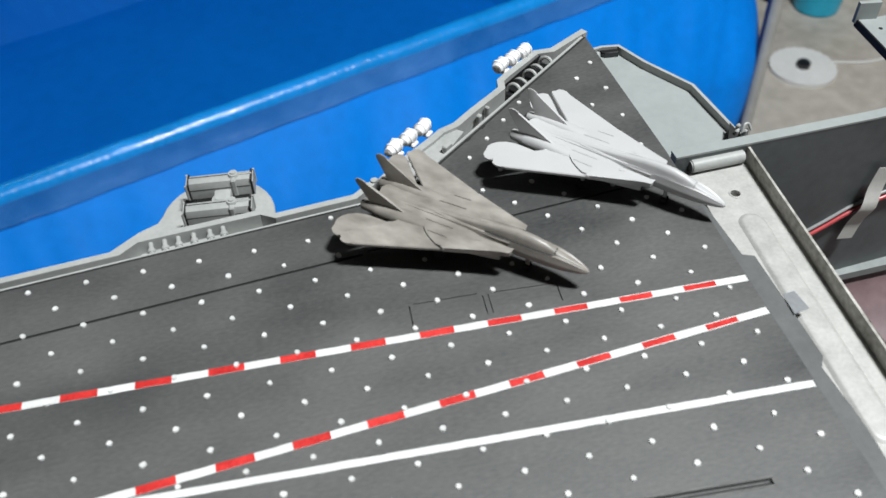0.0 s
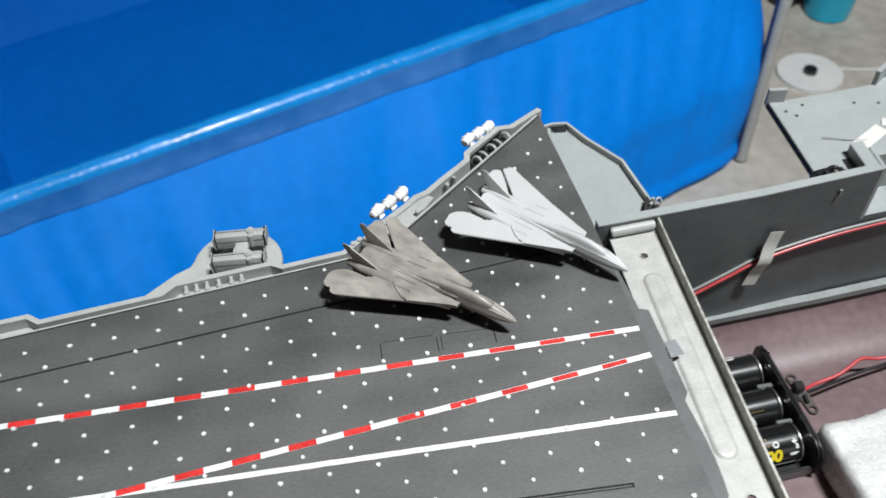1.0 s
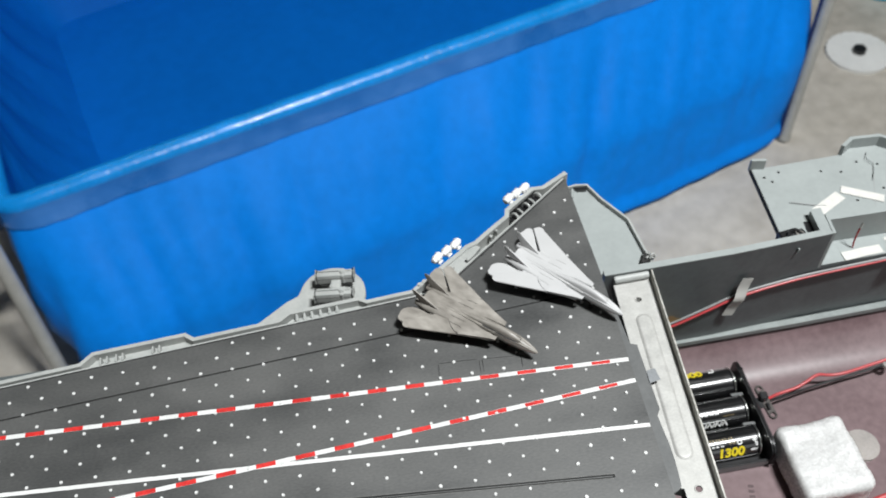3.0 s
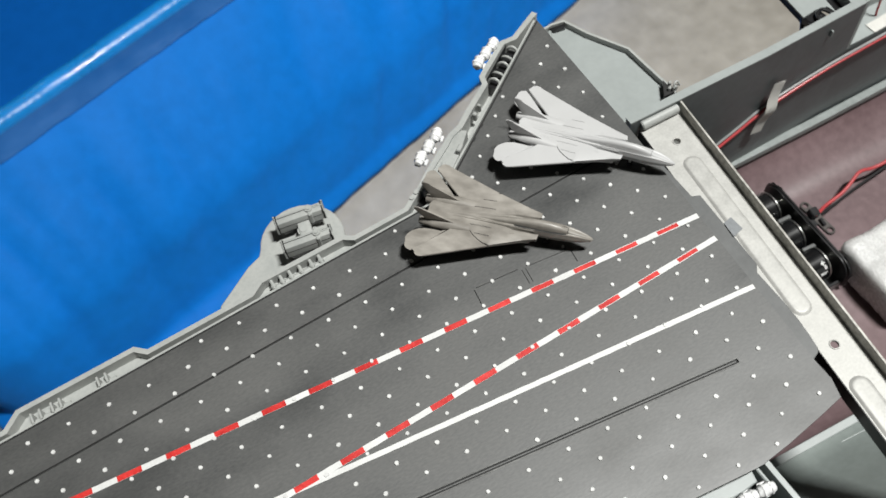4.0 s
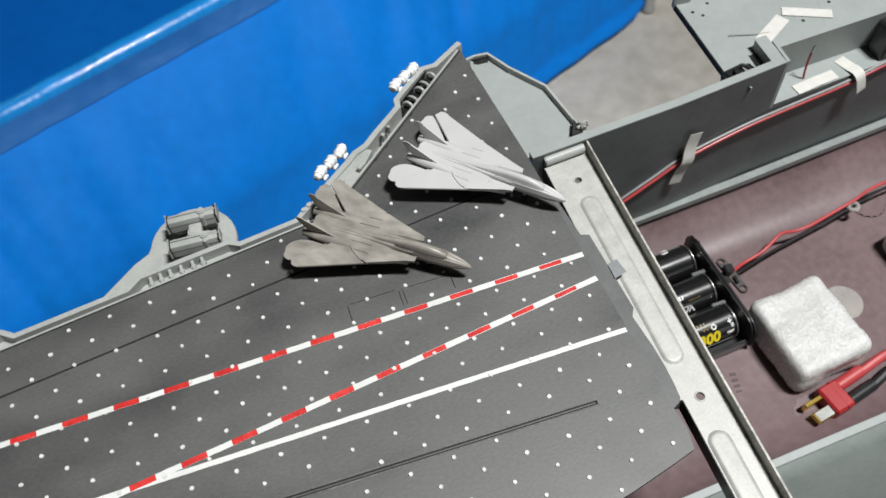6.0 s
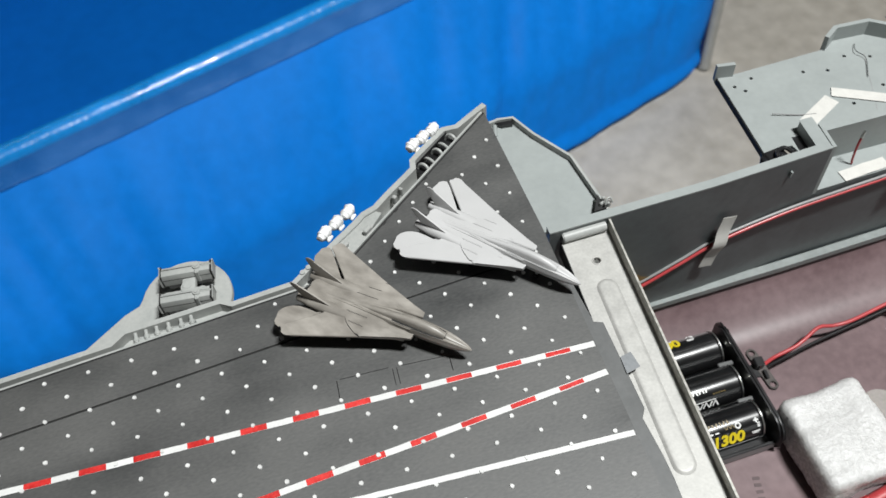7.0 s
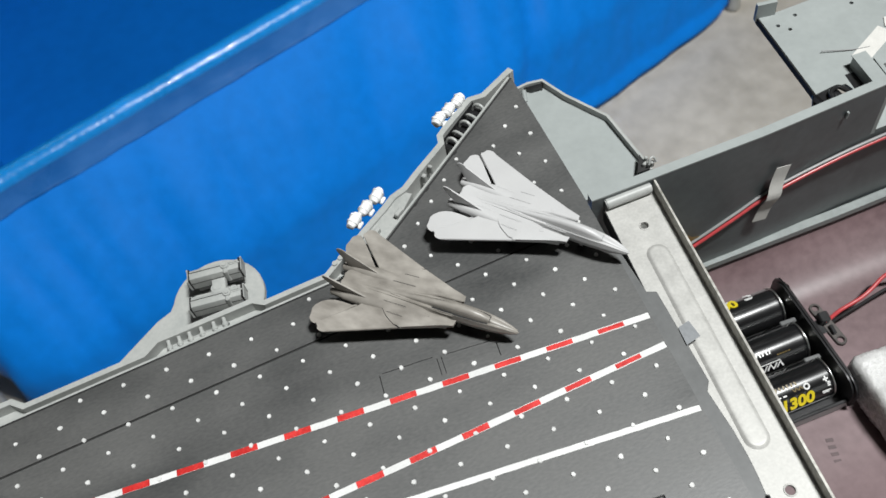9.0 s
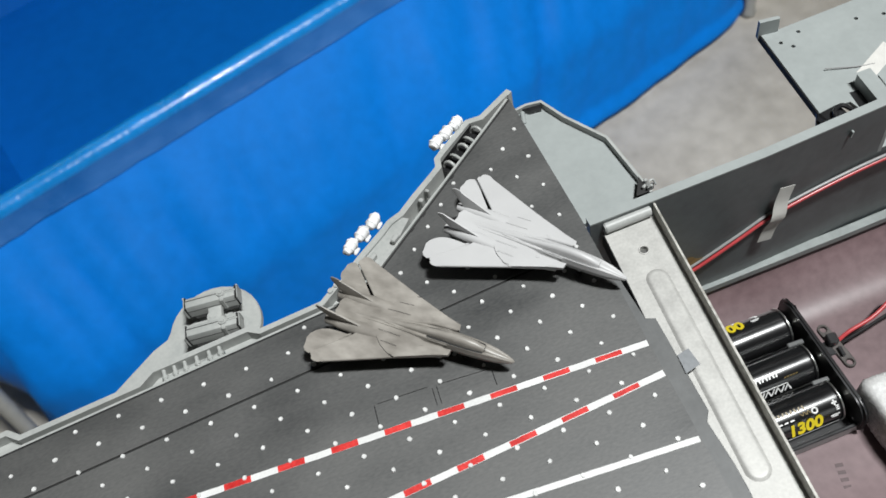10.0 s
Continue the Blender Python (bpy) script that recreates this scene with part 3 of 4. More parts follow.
part("stray_fibre", sweep(smooth_line([(9.5, 6.72, -0.40), (10.35, 6.42, -0.44), (10.9, 6.3, -0.45)]), 0.018, 6), M_WIRE_GREY, tray)
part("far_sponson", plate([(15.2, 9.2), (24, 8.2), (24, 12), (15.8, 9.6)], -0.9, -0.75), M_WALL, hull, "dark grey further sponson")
for k in range(7):
    part("railing_post", box((0.06, 0.06, 0.5), (15.9 + 0.55 * k, 9.65 - 0.02 * k, -0.5)), M_HULL, hull)
part("railing_bar", rod((15.6, 9.66, -0.28), (19.6, 9.5, -0.28), 0.04, sides=8), M_HULL, hull)

# ---- the flight deck ----


def rough_bar(a, b, width, step=0.17):
    """A painted bar from a to b with slightly uneven edges."""
    a, b = Vector(a), Vector(b)
    d, length = (b - a).normalized(), (b - a).length
    side, n = Vector((-d.y, d.x)), max(2, int(length / step))
    rows = [a + d * length * k / n for k in range(n + 1)]

    def edge(p, s):
        return tuple(p + side * s * (width / 2 + 0.011 * noise.noise(Vector((p.x * 4.1, p.y * 4.1, 3 * s)))))

    return [edge(p, -1) for p in rows] + [edge(p, 1) for p in reversed(rows)]


deck = thing("flight_deck", (-15, 0, -1.0), "dark grey model flight deck with painted runway lines", "model deck")


def far_edge(x):
    return 4.38 + 0.083 * (x + 7)


DECK = [(-40, far_edge(-40)), (-5.95, far_edge(-5.95)), (0.32, 9.52), (0.50, 4.35), (0.50, -5.15), (0.55, -5.75), (0.43, -6.28), (-0.36, -6.45), (-1.5, -6.67), (-2.4, -6.80), (-2.65, -6.80), (-4.3, -6.72), (-40, -6.95)]
SLOT = bar_between((-1.26, -4.19), (-24, -2.52), 0.12)
grooves = [
    SLOT,
    bar_between((-39, 0.46), (-7.2, 2.87), 0.065),
    bar_between((-7.1, 2.93), (-0.95, 3.41), 0.06),
    bar_between((-6.56, 0.60), (-6.53, 1.20), 0.024),
    bar_between((-5.02, 0.60), (-5.00, 1.10), 0.019),
    bar_between((-4.90, 0.60), (-4.88, 1.10), 0.019),
    bar_between((-3.44, 0.55), (-3.42, 1.00), 0.024),
    bar_between((-6.45, 1.22), (-5.1, 1.17), 0.017),
    bar_between((-4.8, 1.13), (-3.5, 1.04), 0.017),
]
top = part("deck_plate", plate(DECK, -0.045, 0.0, grooves), M_DECK, deck, "dark grey painted deck plate with fine wear", smooth=0)
part("under_plate", plate(DECK, -0.14, -0.05), M_SEAM, deck, "black seams between deck panels", smooth=0)
part("slot_rail", plate(bar_between((-1.32, -4.18), (-24, -2.52), 0.03), -0.05, -0.03), M_DECK, deck, "thin rail inside the catapult slot", smooth=0)
for off, width in ((-0.085, 0.028), (0.085, 0.018)):
    part("slot_edge", plate(rough_bar((-1.22, -4.19 + off), (-24, -2.52 + off), width, 0.4), 0.0005, 0.007), M_WORN, deck, "worn pale edge of the catapult slot", smooth=0)
LIP = [(0.40, 2.75), (0.62, 2.65), (0.74, 0.86), (0.98, 0.76), (1.00, -1.98), (0.84, -2.22), (0.915, -3.3), (0.92, -3.95), (0.89, -4.45), (0.84, -4.88), (0.76, -4.99), (0.59, -5.07), (0.40, -5.12)]
part("end_lip", plate(LIP, -0.16, -0.06, bevel=0.02), M_LIP, deck, "bare mid grey lip at the deck's end")

# rail and walkway along the far edge
RAIL = [(-40, far_edge(-40) + 0.36), (-20.15, 3.68), (-19.7, 4.10), (-16.1, 4.36), (-15.75, 4.08), (-12.45, 4.34), (-12.05, 4.64), (-9.22, 4.83), (-8.90, 4.63), (-7.1, 4.78), (-6.5, 5.24)]
TIP_RAIL = [(-6.5, 5.24), (-6.05, 5.66), (-5.75, 5.90), (-4.95, 6.47), (-4.60, 6.76), (-4.17, 6.92), (-3.64, 7.35), (-2.92, 7.88), (-2.66, 8.08), (-2.60, 8.40), (-2.32, 8.64), (-1.22, 9.46), (-0.74, 9.44), (-0.30, 9.70), (0.42, 10.12), (0.53, 9.95)]
part("edge_rail", wall_along(RAIL, 0.16, -1.0, 0.03), M_RAIL, deck, "pale weathered grey raised edge rail")
part("edge_rail", wall_along(TIP_RAIL, 0.19, -1.0, -0.11), M_RAIL, deck, "pale weathered grey raised edge rail")
walkway = RAIL + [(-6.1, 5.62), (-5.95, far_edge(-5.95) - 0.02), (-40, far_edge(-40) - 0.02)]
part("walkway", plate(walkway, -0.50, -0.36), M_RAIL, deck, "pale grey walkway below deck level")
part("walkway", plate(TIP_RAIL[1:] + [(0.34, 9.5), (-5.95, far_edge(-5.95) - 0.02), (-6.1, 5.62)], -0.92, -0.78), M_RAIL, deck, "deep grey channel along the pointed corner")
inner = [(-40, far_edge(-40) + 0.07), (-5.98, far_edge(-5.98) + 0.07), (0.29, 9.58)]
part("deck_edge_gap", wall_along(inner, 0.065, -0.37, -0.012), M_SEAM, deck, "dark gap against the deck")
lip = [(-40, far_edge(-40) + 0.16), (-6.05, far_edge(-6.05) + 0.16)]
part("walkway_kerb", wall_along(lip, 0.07, -0.37, -0.05), M_RAIL, deck, "thin pale kerb beside the deck")
part("walkway_kerb", wall_along([(-6.05, far_edge(-6.05) + 0.20), (0.24, 9.69)], 0.07, -0.78, -0.06), M_RAIL, deck, "thin pale kerb beside the deck")
for x in (-11.72, -11.42, -11.12, -10.78, -10.42, -10.12):
    y = far_edge(x) + 0.18
    bm = rod((x, y, -0.13), (x - .03, y + .38, -0.10), .062, .055, 10, bevel=.015)
    rod((x - .008, y + .06, -0.15), (x - .016, y + .16, -0.15), .095, .095, 12, bm)
    box((.06, .30, .22), (x - .015, y + .18, -.27), (0, 0, 4.7), .012, bm)
    part("rib", bm, M_RAIL, deck, "small moulded rib")
part("peg", box((0.07, 0.1, 0.26), (8.9, 4.31, -0.62), (0, 6, 0), 0.02), M_HULL, hull, "small pale moulded peg")
# dark plate on the pale walkway paints the shade between ribs
part("niche_floor", plate(bar_between((-11.85, far_edge(-11.85) + 0.33), (-10.05, far_edge(-10.05) + 0.33), 0.26), -0.362, -0.352), M_WALL, deck, "dark plate painting the shade between the ribs")
part("pipe", rod((-11.8, far_edge(-11.8) + 0.27, -0.22), (-10.1, far_edge(-10.1) + 0.27, -0.22), 0.095), M_RAIL, deck)
for x in (-19.35, -19.1, -18.75, -18.5, -17.35, -17.1):
    y = far_edge(x) + 0.30
    bm = box((0.07, 0.34, 0.37), (x, y, -0.18), (0, 0, 4.7), 0.015)
    rod((x, y - 0.05, -0.22), (x + 0.24, y - 0.03, -0.22), 0.07, sides=10, bm=bm)
    part("rib", bm, M_RAIL, deck, "small moulded rib")
TIP = Vector((6.27, 5.0)).normalized()
NRM = Vector((-TIP.y, TIP.x))


def on_tip(along, out):
    """A place along the slanted edge of the pointed corner, and outwards from it."""
    return Vector((-5.95, far_edge(-5.95))) + TIP * along + NRM * out


p, q = on_tip(4.95, 0.44), on_tip(6.75, 0.44)
# black plate and strip paint the deep shade inside the rail's niche
part("hose_niche", plate(bar_between(p, q, 0.52), -0.76, -0.345), M_BLACK, deck, "black plate painting the niche's deep shade")
part("niche_liner", wall_along([on_tip(4.95, 0.715), on_tip(6.75, 0.715)], 0.02, -0.37, -0.14), M_BLACK, deck, "black strip painting shade on the rail's inner face")
for k in range(5):
    c = on_tip(5.10 + 0.385 * k, 0.44)
    arc = []
    for n in range(13):
        a = math.pi * n / 12
        w = c + NRM * (0.22 * math.cos(a)) + TIP * (0.05 * math.sin(a) * (-1) ** k)
        arc.append((w.x, w.y, -0.35 + 0.27 * math.sin(a)))
    part("hoop", sweep(arc, 0.05, 8), M_RAIL, deck, "pale hoop across the niche")
for a, o, s, z in ((1.2, 0.55, 0.3, -0.12), (1.0, 0.30, 0.22, -0.12), (2.05, 0.34, 0.3, -0.1), (3.6, 0.50, 0.14, -0.25), (3.95, 0.50, 0.10, -0.2), (0.35, 0.75, 0.3, -0.1), (0.1, 0.6, 0.2, -0.05)):
    c = on_tip(a, o)
    part("fitting", box((s, 0.14, 0.36), (c.x, c.y, z - 0.07), (0, 0, 38.6), 0.03), M_RAIL, deck, "small moulded fitting")
for a in (2.5, 3.1, 4.65):
    c = on_tip(a, 0.03)
    part("scupper", box((0.16, 0.09, 0.03), (c.x, c.y, -0.012), (0, 0, 38.6)), M_SEAM, deck, "small dark notch in the deck edge")
ledge_line = [(-5.95, 5.60), (-5.65, 5.82), (-4.92, 6.34), (-4.52, 6.64), (-4.15, 6.77), tuple(on_tip(2.9, 0.46)), tuple(on_tip(1.9, 0.30)), tuple(on_tip(0.9, 0.26))]
part("rail_ledge", plate(ledge_line, -0.78, -0.20, bevel=0.02), M_RAIL, deck, "wide grey ledge inside the rail")
part("dark_hatch", box((0.85, 0.36, 0.06), (-6.25, 4.95, -0.34), (0, 0, 33), 0.02), M_SEAM, deck, "dark opening in the walkway")
part("bollard", rod((-6.75, 4.98, -0.4), (-6.75, 4.98, 0.08), 0.08, sides=12), M_RAIL, deck, "small moulded bollard")
part("post", box((0.12, 0.3, 0.3), (-6.05, 5.35, -0.16), (0, 0, 38), 0.03), M_RAIL, deck, "small moulded post")
part("bollard", rod((-6.55, 5.1, -0.4), (-6.55, 5.1, 0.08), 0.08, sides=12), M_RAIL, deck, "small moulded bollard")


def raft(place, turn):
    bm = loft([[(x, y, z) for x, y, z in oval(dx, 0, 0, r, r, 14)] for dx, r in ((-0.265, 0.06), (-0.24, 0.13), (-0.14, 0.165), (-0.13, 0.19), (-0.08, 0.19), (-0.07, 0.17), (0.07, 0.17), (0.08, 0.19), (0.13, 0.19), (0.14, 0.165), (0.24, 0.13), (0.265, 0.06))])
    for v in bm.verts:
        v.co += 0.03 * noise.noise_vector(v.co * 6 + Vector(place))
    bmesh.ops.transform(bm, matrix=pose(*place, 0, 0, turn), verts=bm.verts[:])
    can = part("life_raft_canister", bm, M_RAFT, deck, "white life raft canister")
    c = Vector(place)
    part("cradle", box((0.2, 0.34, 0.1), (c.x, c.y, c.z - 0.17), (0, 0, turn), 0.02), M_RAFT, can)
    part("arm", box((0.26, 0.09, 0.10), (c.x + 0.19 * math.sin(radians(turn)), c.y - 0.19 * math.cos(radians(turn)), c.z - 0.15), (0, 0, turn), 0.03), M_RAFT, can, "white cradle bar beside the rail")


for k in range(3):
    raft((-2.34 + 0.40 * k, 8.92 + 0.235 * k, -0.03), 44)
    raft((-5.85 + 0.43 * k, 6.26 + 0.30 * k, -0.04), 46)
for k in range(5):
    raft((-2.46 - 0.52 * k, -7.27 + 0.03 * k, -0.72), 176)

# launcher tub
TUB = Vector((-10.35, 5.9))
tub_line = [(-13.6, 4.2), (-13.5, 4.95), (-12.25, 5.85), (-11.8, 6.05)] + [(TUB.x + 1.38 * math.cos(a), TUB.y + 1.38 * math.sin(a)) for a in (radians(165 - 11.5 * k) for k in range(18))] + [(-9.0, 4.7)]
part("launcher_tub", plate(tub_line, -1.15, -0.93, bevel=0.03), M_RAIL, deck, "rounded pale grey launcher platform")

# painted lines
LINE_W = 0.17


def dashes(a, b, step, first_white):
    a, b = Vector(a), Vector(b)
    d, length = (b - a).normalized(), (b - a).length
    n, white = 0, first_white
    while n * step < length:
        p, q = a + d * n * step, a + d * min(length, (n + 1) * step)
        part("white_dash", plate(rough_bar(p, q, LINE_W), 0.0005, 0.006), M_WHITE, top, smooth=0)
        if not white:
            part("red_dash", plate(rough_bar(p, q, 0.122 + 0.043 * min(1.0, n * step / 7)), 0.0062, 0.0105), M_REDPAINT, top, smooth=0)
        white, n = not white, n + 1


dashes((0.47, 0.165), (-26, 1.06), 0.695, True)
dashes((0.47, -0.735), (-22, -2.43), 0.695, True)
part("centre_line", plate(rough_bar((0.46, -2.555), (-26, -1.105), 0.15), 0.0008, 0.0085), M_WHITE, top, "white painted line", smooth=0)

# ---- galvanised cross bracket ----
bracket = thing("steel_bracket", (1.7, -2, -0.8), "galvanised sheet steel cross bracket screwed over the hull", "bracket")


def lean(x, y):
    """The bracket lies a little askew."""
    return (x + 0.044 * (y - 3.0), y)


flat_line = [lean(*p) for p in ((0.95, 3.98), (2.50, 3.98), (2.50, -15), (1.40, -15), (1.38, -4.84), (1.13, -4.74), (0.95, 0.0))]
bores = [disc_ring(*lean(1.76, 3.03), 0.13), disc_ring(*lean(1.86, -4.92), 0.13), disc_ring(*lean(1.76, -13), 0.13)]
part("web", plate(flat_line, -0.60, -0.50, bores), M_STEEL, bracket, "flat galvanised web", smooth=0)
for c in ((1.74, -0.75), (1.74, -9.0)):
    rings = []
    for w, h, z in ((0.66, 6.2, -0.505), (0.60, 6.14, -0.485), (0.52, 6.06, -0.452), (0.46, 6.0, -0.44), (0.36, 5.9, -0.436)):
        rings.append([(x, y, z) for x, y in round_rect(*lean(*c), w, h, w / 2 - 0.005, -2.5, 8)])
    part("pressed_bead", loft(rings), M_STEEL, bracket, "pressed oblong bead", smooth=80)
part("flange", wall_along([lean(2.55, 4.12), lean(2.55, -15)], 0.06, -0.60, -0.10), M_GRIME, bracket, "upright flange")
# steel edge coloured black, as its left face lies in shade
part("lip", wall_along([lean(0.95, 4.0), lean(0.95, 0.0), lean(1.13, -4.74), lean(1.38, -4.84), lean(1.40, -15)], 0.03, -1.05, -0.50), M_BLACK, bracket, "folded edge below the web, painted black for shade")
part("screw_head", plate(disc_ring(*lean(1.76, 3.03), 0.12), -0.66, -0.60, bevel=0.02), M_NICKEL, bracket)
for hole in ((1.76, 3.03), (1.86, -4.92)):
    part("hole_rim", sweep([(x, y, -0.5) for x, y in disc_ring(*lean(*hole), 0.135, 24)], 0.022, 8, closed=True), M_STEEL, bracket, "dented rim of the screw hole", smooth=80)
roller = thing("grey_rod", (1.8, 4.1, -0.6), "short grey plastic rod lying across the bracket's end", "rod")
part("rod_body", rod((1.02, 4.02, -0.32), (2.44, 4.06, -0.32), 0.17, bevel=0.03), M_RAIL, roller)
scrap = thing("tape_scrap", (1.2, -0.75, -0.5), "small folded scrap of grey tape on the bracket", "tape")
bm = plate([(0.95, -0.95), (1.42, -0.78), (1.36, -0.28), (0.98, -0.42)], -0.06, -0.045)
for v in bm.verts:
    v.co.z += 0.05 * math.sin(v.co.x * 9) - 0.32 * max(0, v.co.x - 1.0)
part("tape_body", bm, M_FOIL, scrap, "dull silver grey tape")

# ---- the jets ----


def jet(name, place, turn, mat, label, dirty):
    j = thing(name, place, label, "model aircraft", "model jets on the deck", turn=turn)
    N = 2.73  # nose
    line_mat = M_SEAM if dirty else M_WASHGREY
    # fuselage with the canopy hump: (x, half width, top, bottom, canopy half width, canopy top, crease height)
    sections = [(0, .012, .672, .648, .006, .672, .668), (-.05, .058, .715, .605, .02, .717, .70), (-.2, .112, .765, .565, .04, .767, .75), (-.45, .172, .83, .52, .06, .832, .81),
                (-.68, .205, .862, .495, .075, .872, .845), (-.78, .213, .867, .488, .085, .93, .848), (-.98, .226, .872, .475, .11, 1.015, .845), (-1.25, .238, .872, .465, .122, 1.065, .838),
                (-1.6, .245, .87, .47, .122, 1.065, .83), (-1.95, .25, .865, .50, .106, 1.02, .825), (-2.3, .245, .85, .54, .09, .955, .82), (-2.7, .23, .832, .58, .075, .895, .815),
                (-3.3, .19, .822, .60, .06, .845, .81), (-4.2, .15, .80, .65, .05, .81, .80), (-4.95, .10, .755, .665, .03, .757, .75)]

    def droop(x):
        """The forward body hangs a little towards the nose."""
        return -.13 * max(0.0, (x + 2.0) / 2.0) ** 1.3

    sections = [(x, w, a + droop(x), b + droop(x), cw, ct + droop(x), cr + droop(x)) for x, w, a, b, cw, ct, cr in sections]

    def section(x, w, top_z, low, cw, ct, crease):
        dip = .032 * min(1.0, (ct - crease) / .15)
        side = [(0, ct), (cw * .55, ct - .12 * (ct - crease)), (cw * .9, ct - .42 * (ct - crease)), (cw * .98, crease + .005), (cw + .01, crease - dip), (cw + .32 * (w - cw), crease - dip * .8), (cw + .62 * (w - cw), top_z - .004),
                (w * .93, .35 * low + .65 * top_z), (w, .5 * (low + top_z)), (w * .85, low + .18 * (top_z - low)), (w * .5, low + .03 * (top_z - low)), (0, low)]
        return [(x, y, z) for y, z in side] + [(x, -y, z) for y, z in side[-2:0:-1]]

    body = part("fuselage", loft([section(N + r[0], *r[1:]) for r in sections]), mat, j, local=True, smooth=55)
    for s in (1, -1):
        line = [(N + r[0], s * (r[4] + .028), r[6] - .035) for r in sections[5:11]]
        # dark cord paints the crease's shade, with wash on the dirty jet
        part("canopy_seam", sweep(smooth_line(line, 3), .036 if dirty else .022, 8), line_mat, body, "dark cord painting the shade in the canopy's crease", local=True)
        # long raised fairing from the canopy's foot into the spine
        line = [(N + x, s * y, z) for x, y, z in ((-1.7, .19, .80), (-2.1, .185, .80), (-2.6, .15, .80), (-3.1, .09, .80), (-3.5, .05, .80))]
        part("spine_fairing", sweep(smooth_line(line, 4), .036, 10, squash=.8), mat, body, local=True, smooth=70)
    part("windscreen_seam", sweep([(N - .74, .095 * math.sin(a), .80 + .05 * math.cos(a)) for a in (radians(-80 + 20 * k) for k in range(9))], .008, 6), line_mat, body, local=True)
    # flat body between the engines, with the fixed wing roots
    half = [(-2.75, .15), (-2.3, .255), (-1.64, .28), (-1.58, .30), (-1.60, .43), (-2.0, .575), (-2.91, .905), (-3.06, .85), (-3.22, .76), (-3.37, .66), (-3.48, .55), (-3.57, .43), (-3.62, .33), (-3.9, .36), (-4.3, .42), (-4.6, .40),
            (-4.76, .33), (-4.86, .24), (-4.92, .13), (-4.94, 0.0)]
    line = [(N + x, y) for x, y in half] + [(N + x, -y) for x, y in half[-2::-1]]
    part("wing_root", plate(line, .66, .79, bevel=.026), mat, j, local=True, smooth=40)
    for s in (1, -1):
        wing = [(-2.86, .90), (-4.60, 1.58), (-4.73, 1.62), (-4.83, 1.63), (-4.92, 1.60), (-4.985, 1.54), (-5.01, 1.47), (-5.0, 1.41), (-4.95, 1.34), (-4.17, .60), (-4.0, .36), (-3.0, .36)]
        bm = plate([(N + x, s * y) for x, y in (wing if s > 0 else wing[::-1])], .685, .755, bevel=.02)
        part("wing", bm, mat, j, local=True, smooth=40)
        tail = [(-4.27, .57), (-4.94, 1.30), (-5.03, 1.38), (-5.14, 1.43), (-5.25, 1.40), (-5.33, 1.32), (-5.37, 1.20), (-5.38, 1.04), (-5.34, .92), (-5.24, .80), (-5.10, .71), (-4.92, .655), (-4.74, .645), (-4.4, .62)]
        bm = plate([(N + x, s * y) for x, y in (tail if s > 0 else tail[::-1])], .585, .64, bevel=.018)
        part("stabiliser", bm, mat, j, local=True, smooth=40)
        rows = [(-1.80, .12, .12, .59, 4), (-1.84, .13, .135, .59, 4), (-2.3, .16, .16, .57, 4), (-3.0, .19, .20, .56, 3.4), (-3.7, .20, .20, .60, 2.8), (-4.1, .20, .205, .645, 2.4), (-4.5, .185, .19, .665, 2.2), (-4.72, .17, .17, .67, 2)]
        nac = part("engine_nacelle", loft([oval(N + x, s * (.34 if x > -1.9 else .37 if x > -2.5 else .395), z, w, h, 24, pw) for x, w, h, z, pw in rows]), mat, j, local=True, smooth=50)
        bm = loft([oval(N + x, s * .39, .67, r, r, 24) for x, r in ((-4.68, .168), (-4.74, .172), (-4.78, .16), (-5.00, .135), (-5.10, .128), (-5.12, .115))])
        noz = part("nozzle", bm, mat, nac, local=True)
        # black caps on solid ends paint the shade inside nozzle and intake
        part("nozzle_mouth", rod((N - 5.10, s * .39, .67), (N - 5.13, s * .39, .67), .10, .10, 16), M_SEAM, noz, "black disc painting the nozzle's shaded inside", local=True)
        part("intake_mouth", box((.02, .2, .2), (N - 1.795, s * .34, .59)), M_SEAM, nac, "black plate painting the intake's shaded inside", local=True)
        # tapered fin on a low fillet
        fin = [(-4.00, 0), (-4.93, .58), (-5.02, .635), (-5.12, .65), (-5.19, .61), (-5.17, .52), (-4.93, .10), (-4.90, 0)]
        rows = []
        for k, t in ((-1, .0), (-.55, 1.0), (.55, 1.0), (1, .0)):
            rows.append([(N + x - (.02 if t == 0 else 0) * (1 if x < -4.8 else -1), k * .034 * (1 - .55 * z / .65), z * (1 if t else .985)) for x, z in fin])
        bm = loft(rows)
        bmesh.ops.transform(bm, matrix=pose(0, s * .385, .80, -5 * s, 0, 0), verts=bm.verts[:])
        part("tail_fin", bm, mat, j, local=True, smooth=30)
        fillet = [oval(N + x, s * .385, .80, w, w * .7, 10) for x, w in ((-3.78, .008), (-3.95, .035), (-4.3, .05), (-4.8, .05), (-4.98, .02))]
        part("fin_fillet", loft(fillet), mat, j, local=True, smooth=60)
        # thin stepped panel edges on the wing root
        for x, y, l, a in ((-3.27, .315, .64, 1), (-3.17, .60, .40 if s > 0 else .46, 2)):
            part("panel_line", box((l, .013, .012), (N + x, s * y, .789), (0, 0, s * a), .003), line_mat, j, local=True)
            part("panel_ridge", box((l, .022, .018), (N + x, s * (y + .016), .79), (0, 0, s * a), .007), mat, j, local=True)
        part("panel_patch", box((.13, .085, .016), (N - 2.32, s * .36, .79), (0, 0, s * -12), .005), mat, j, local=True)
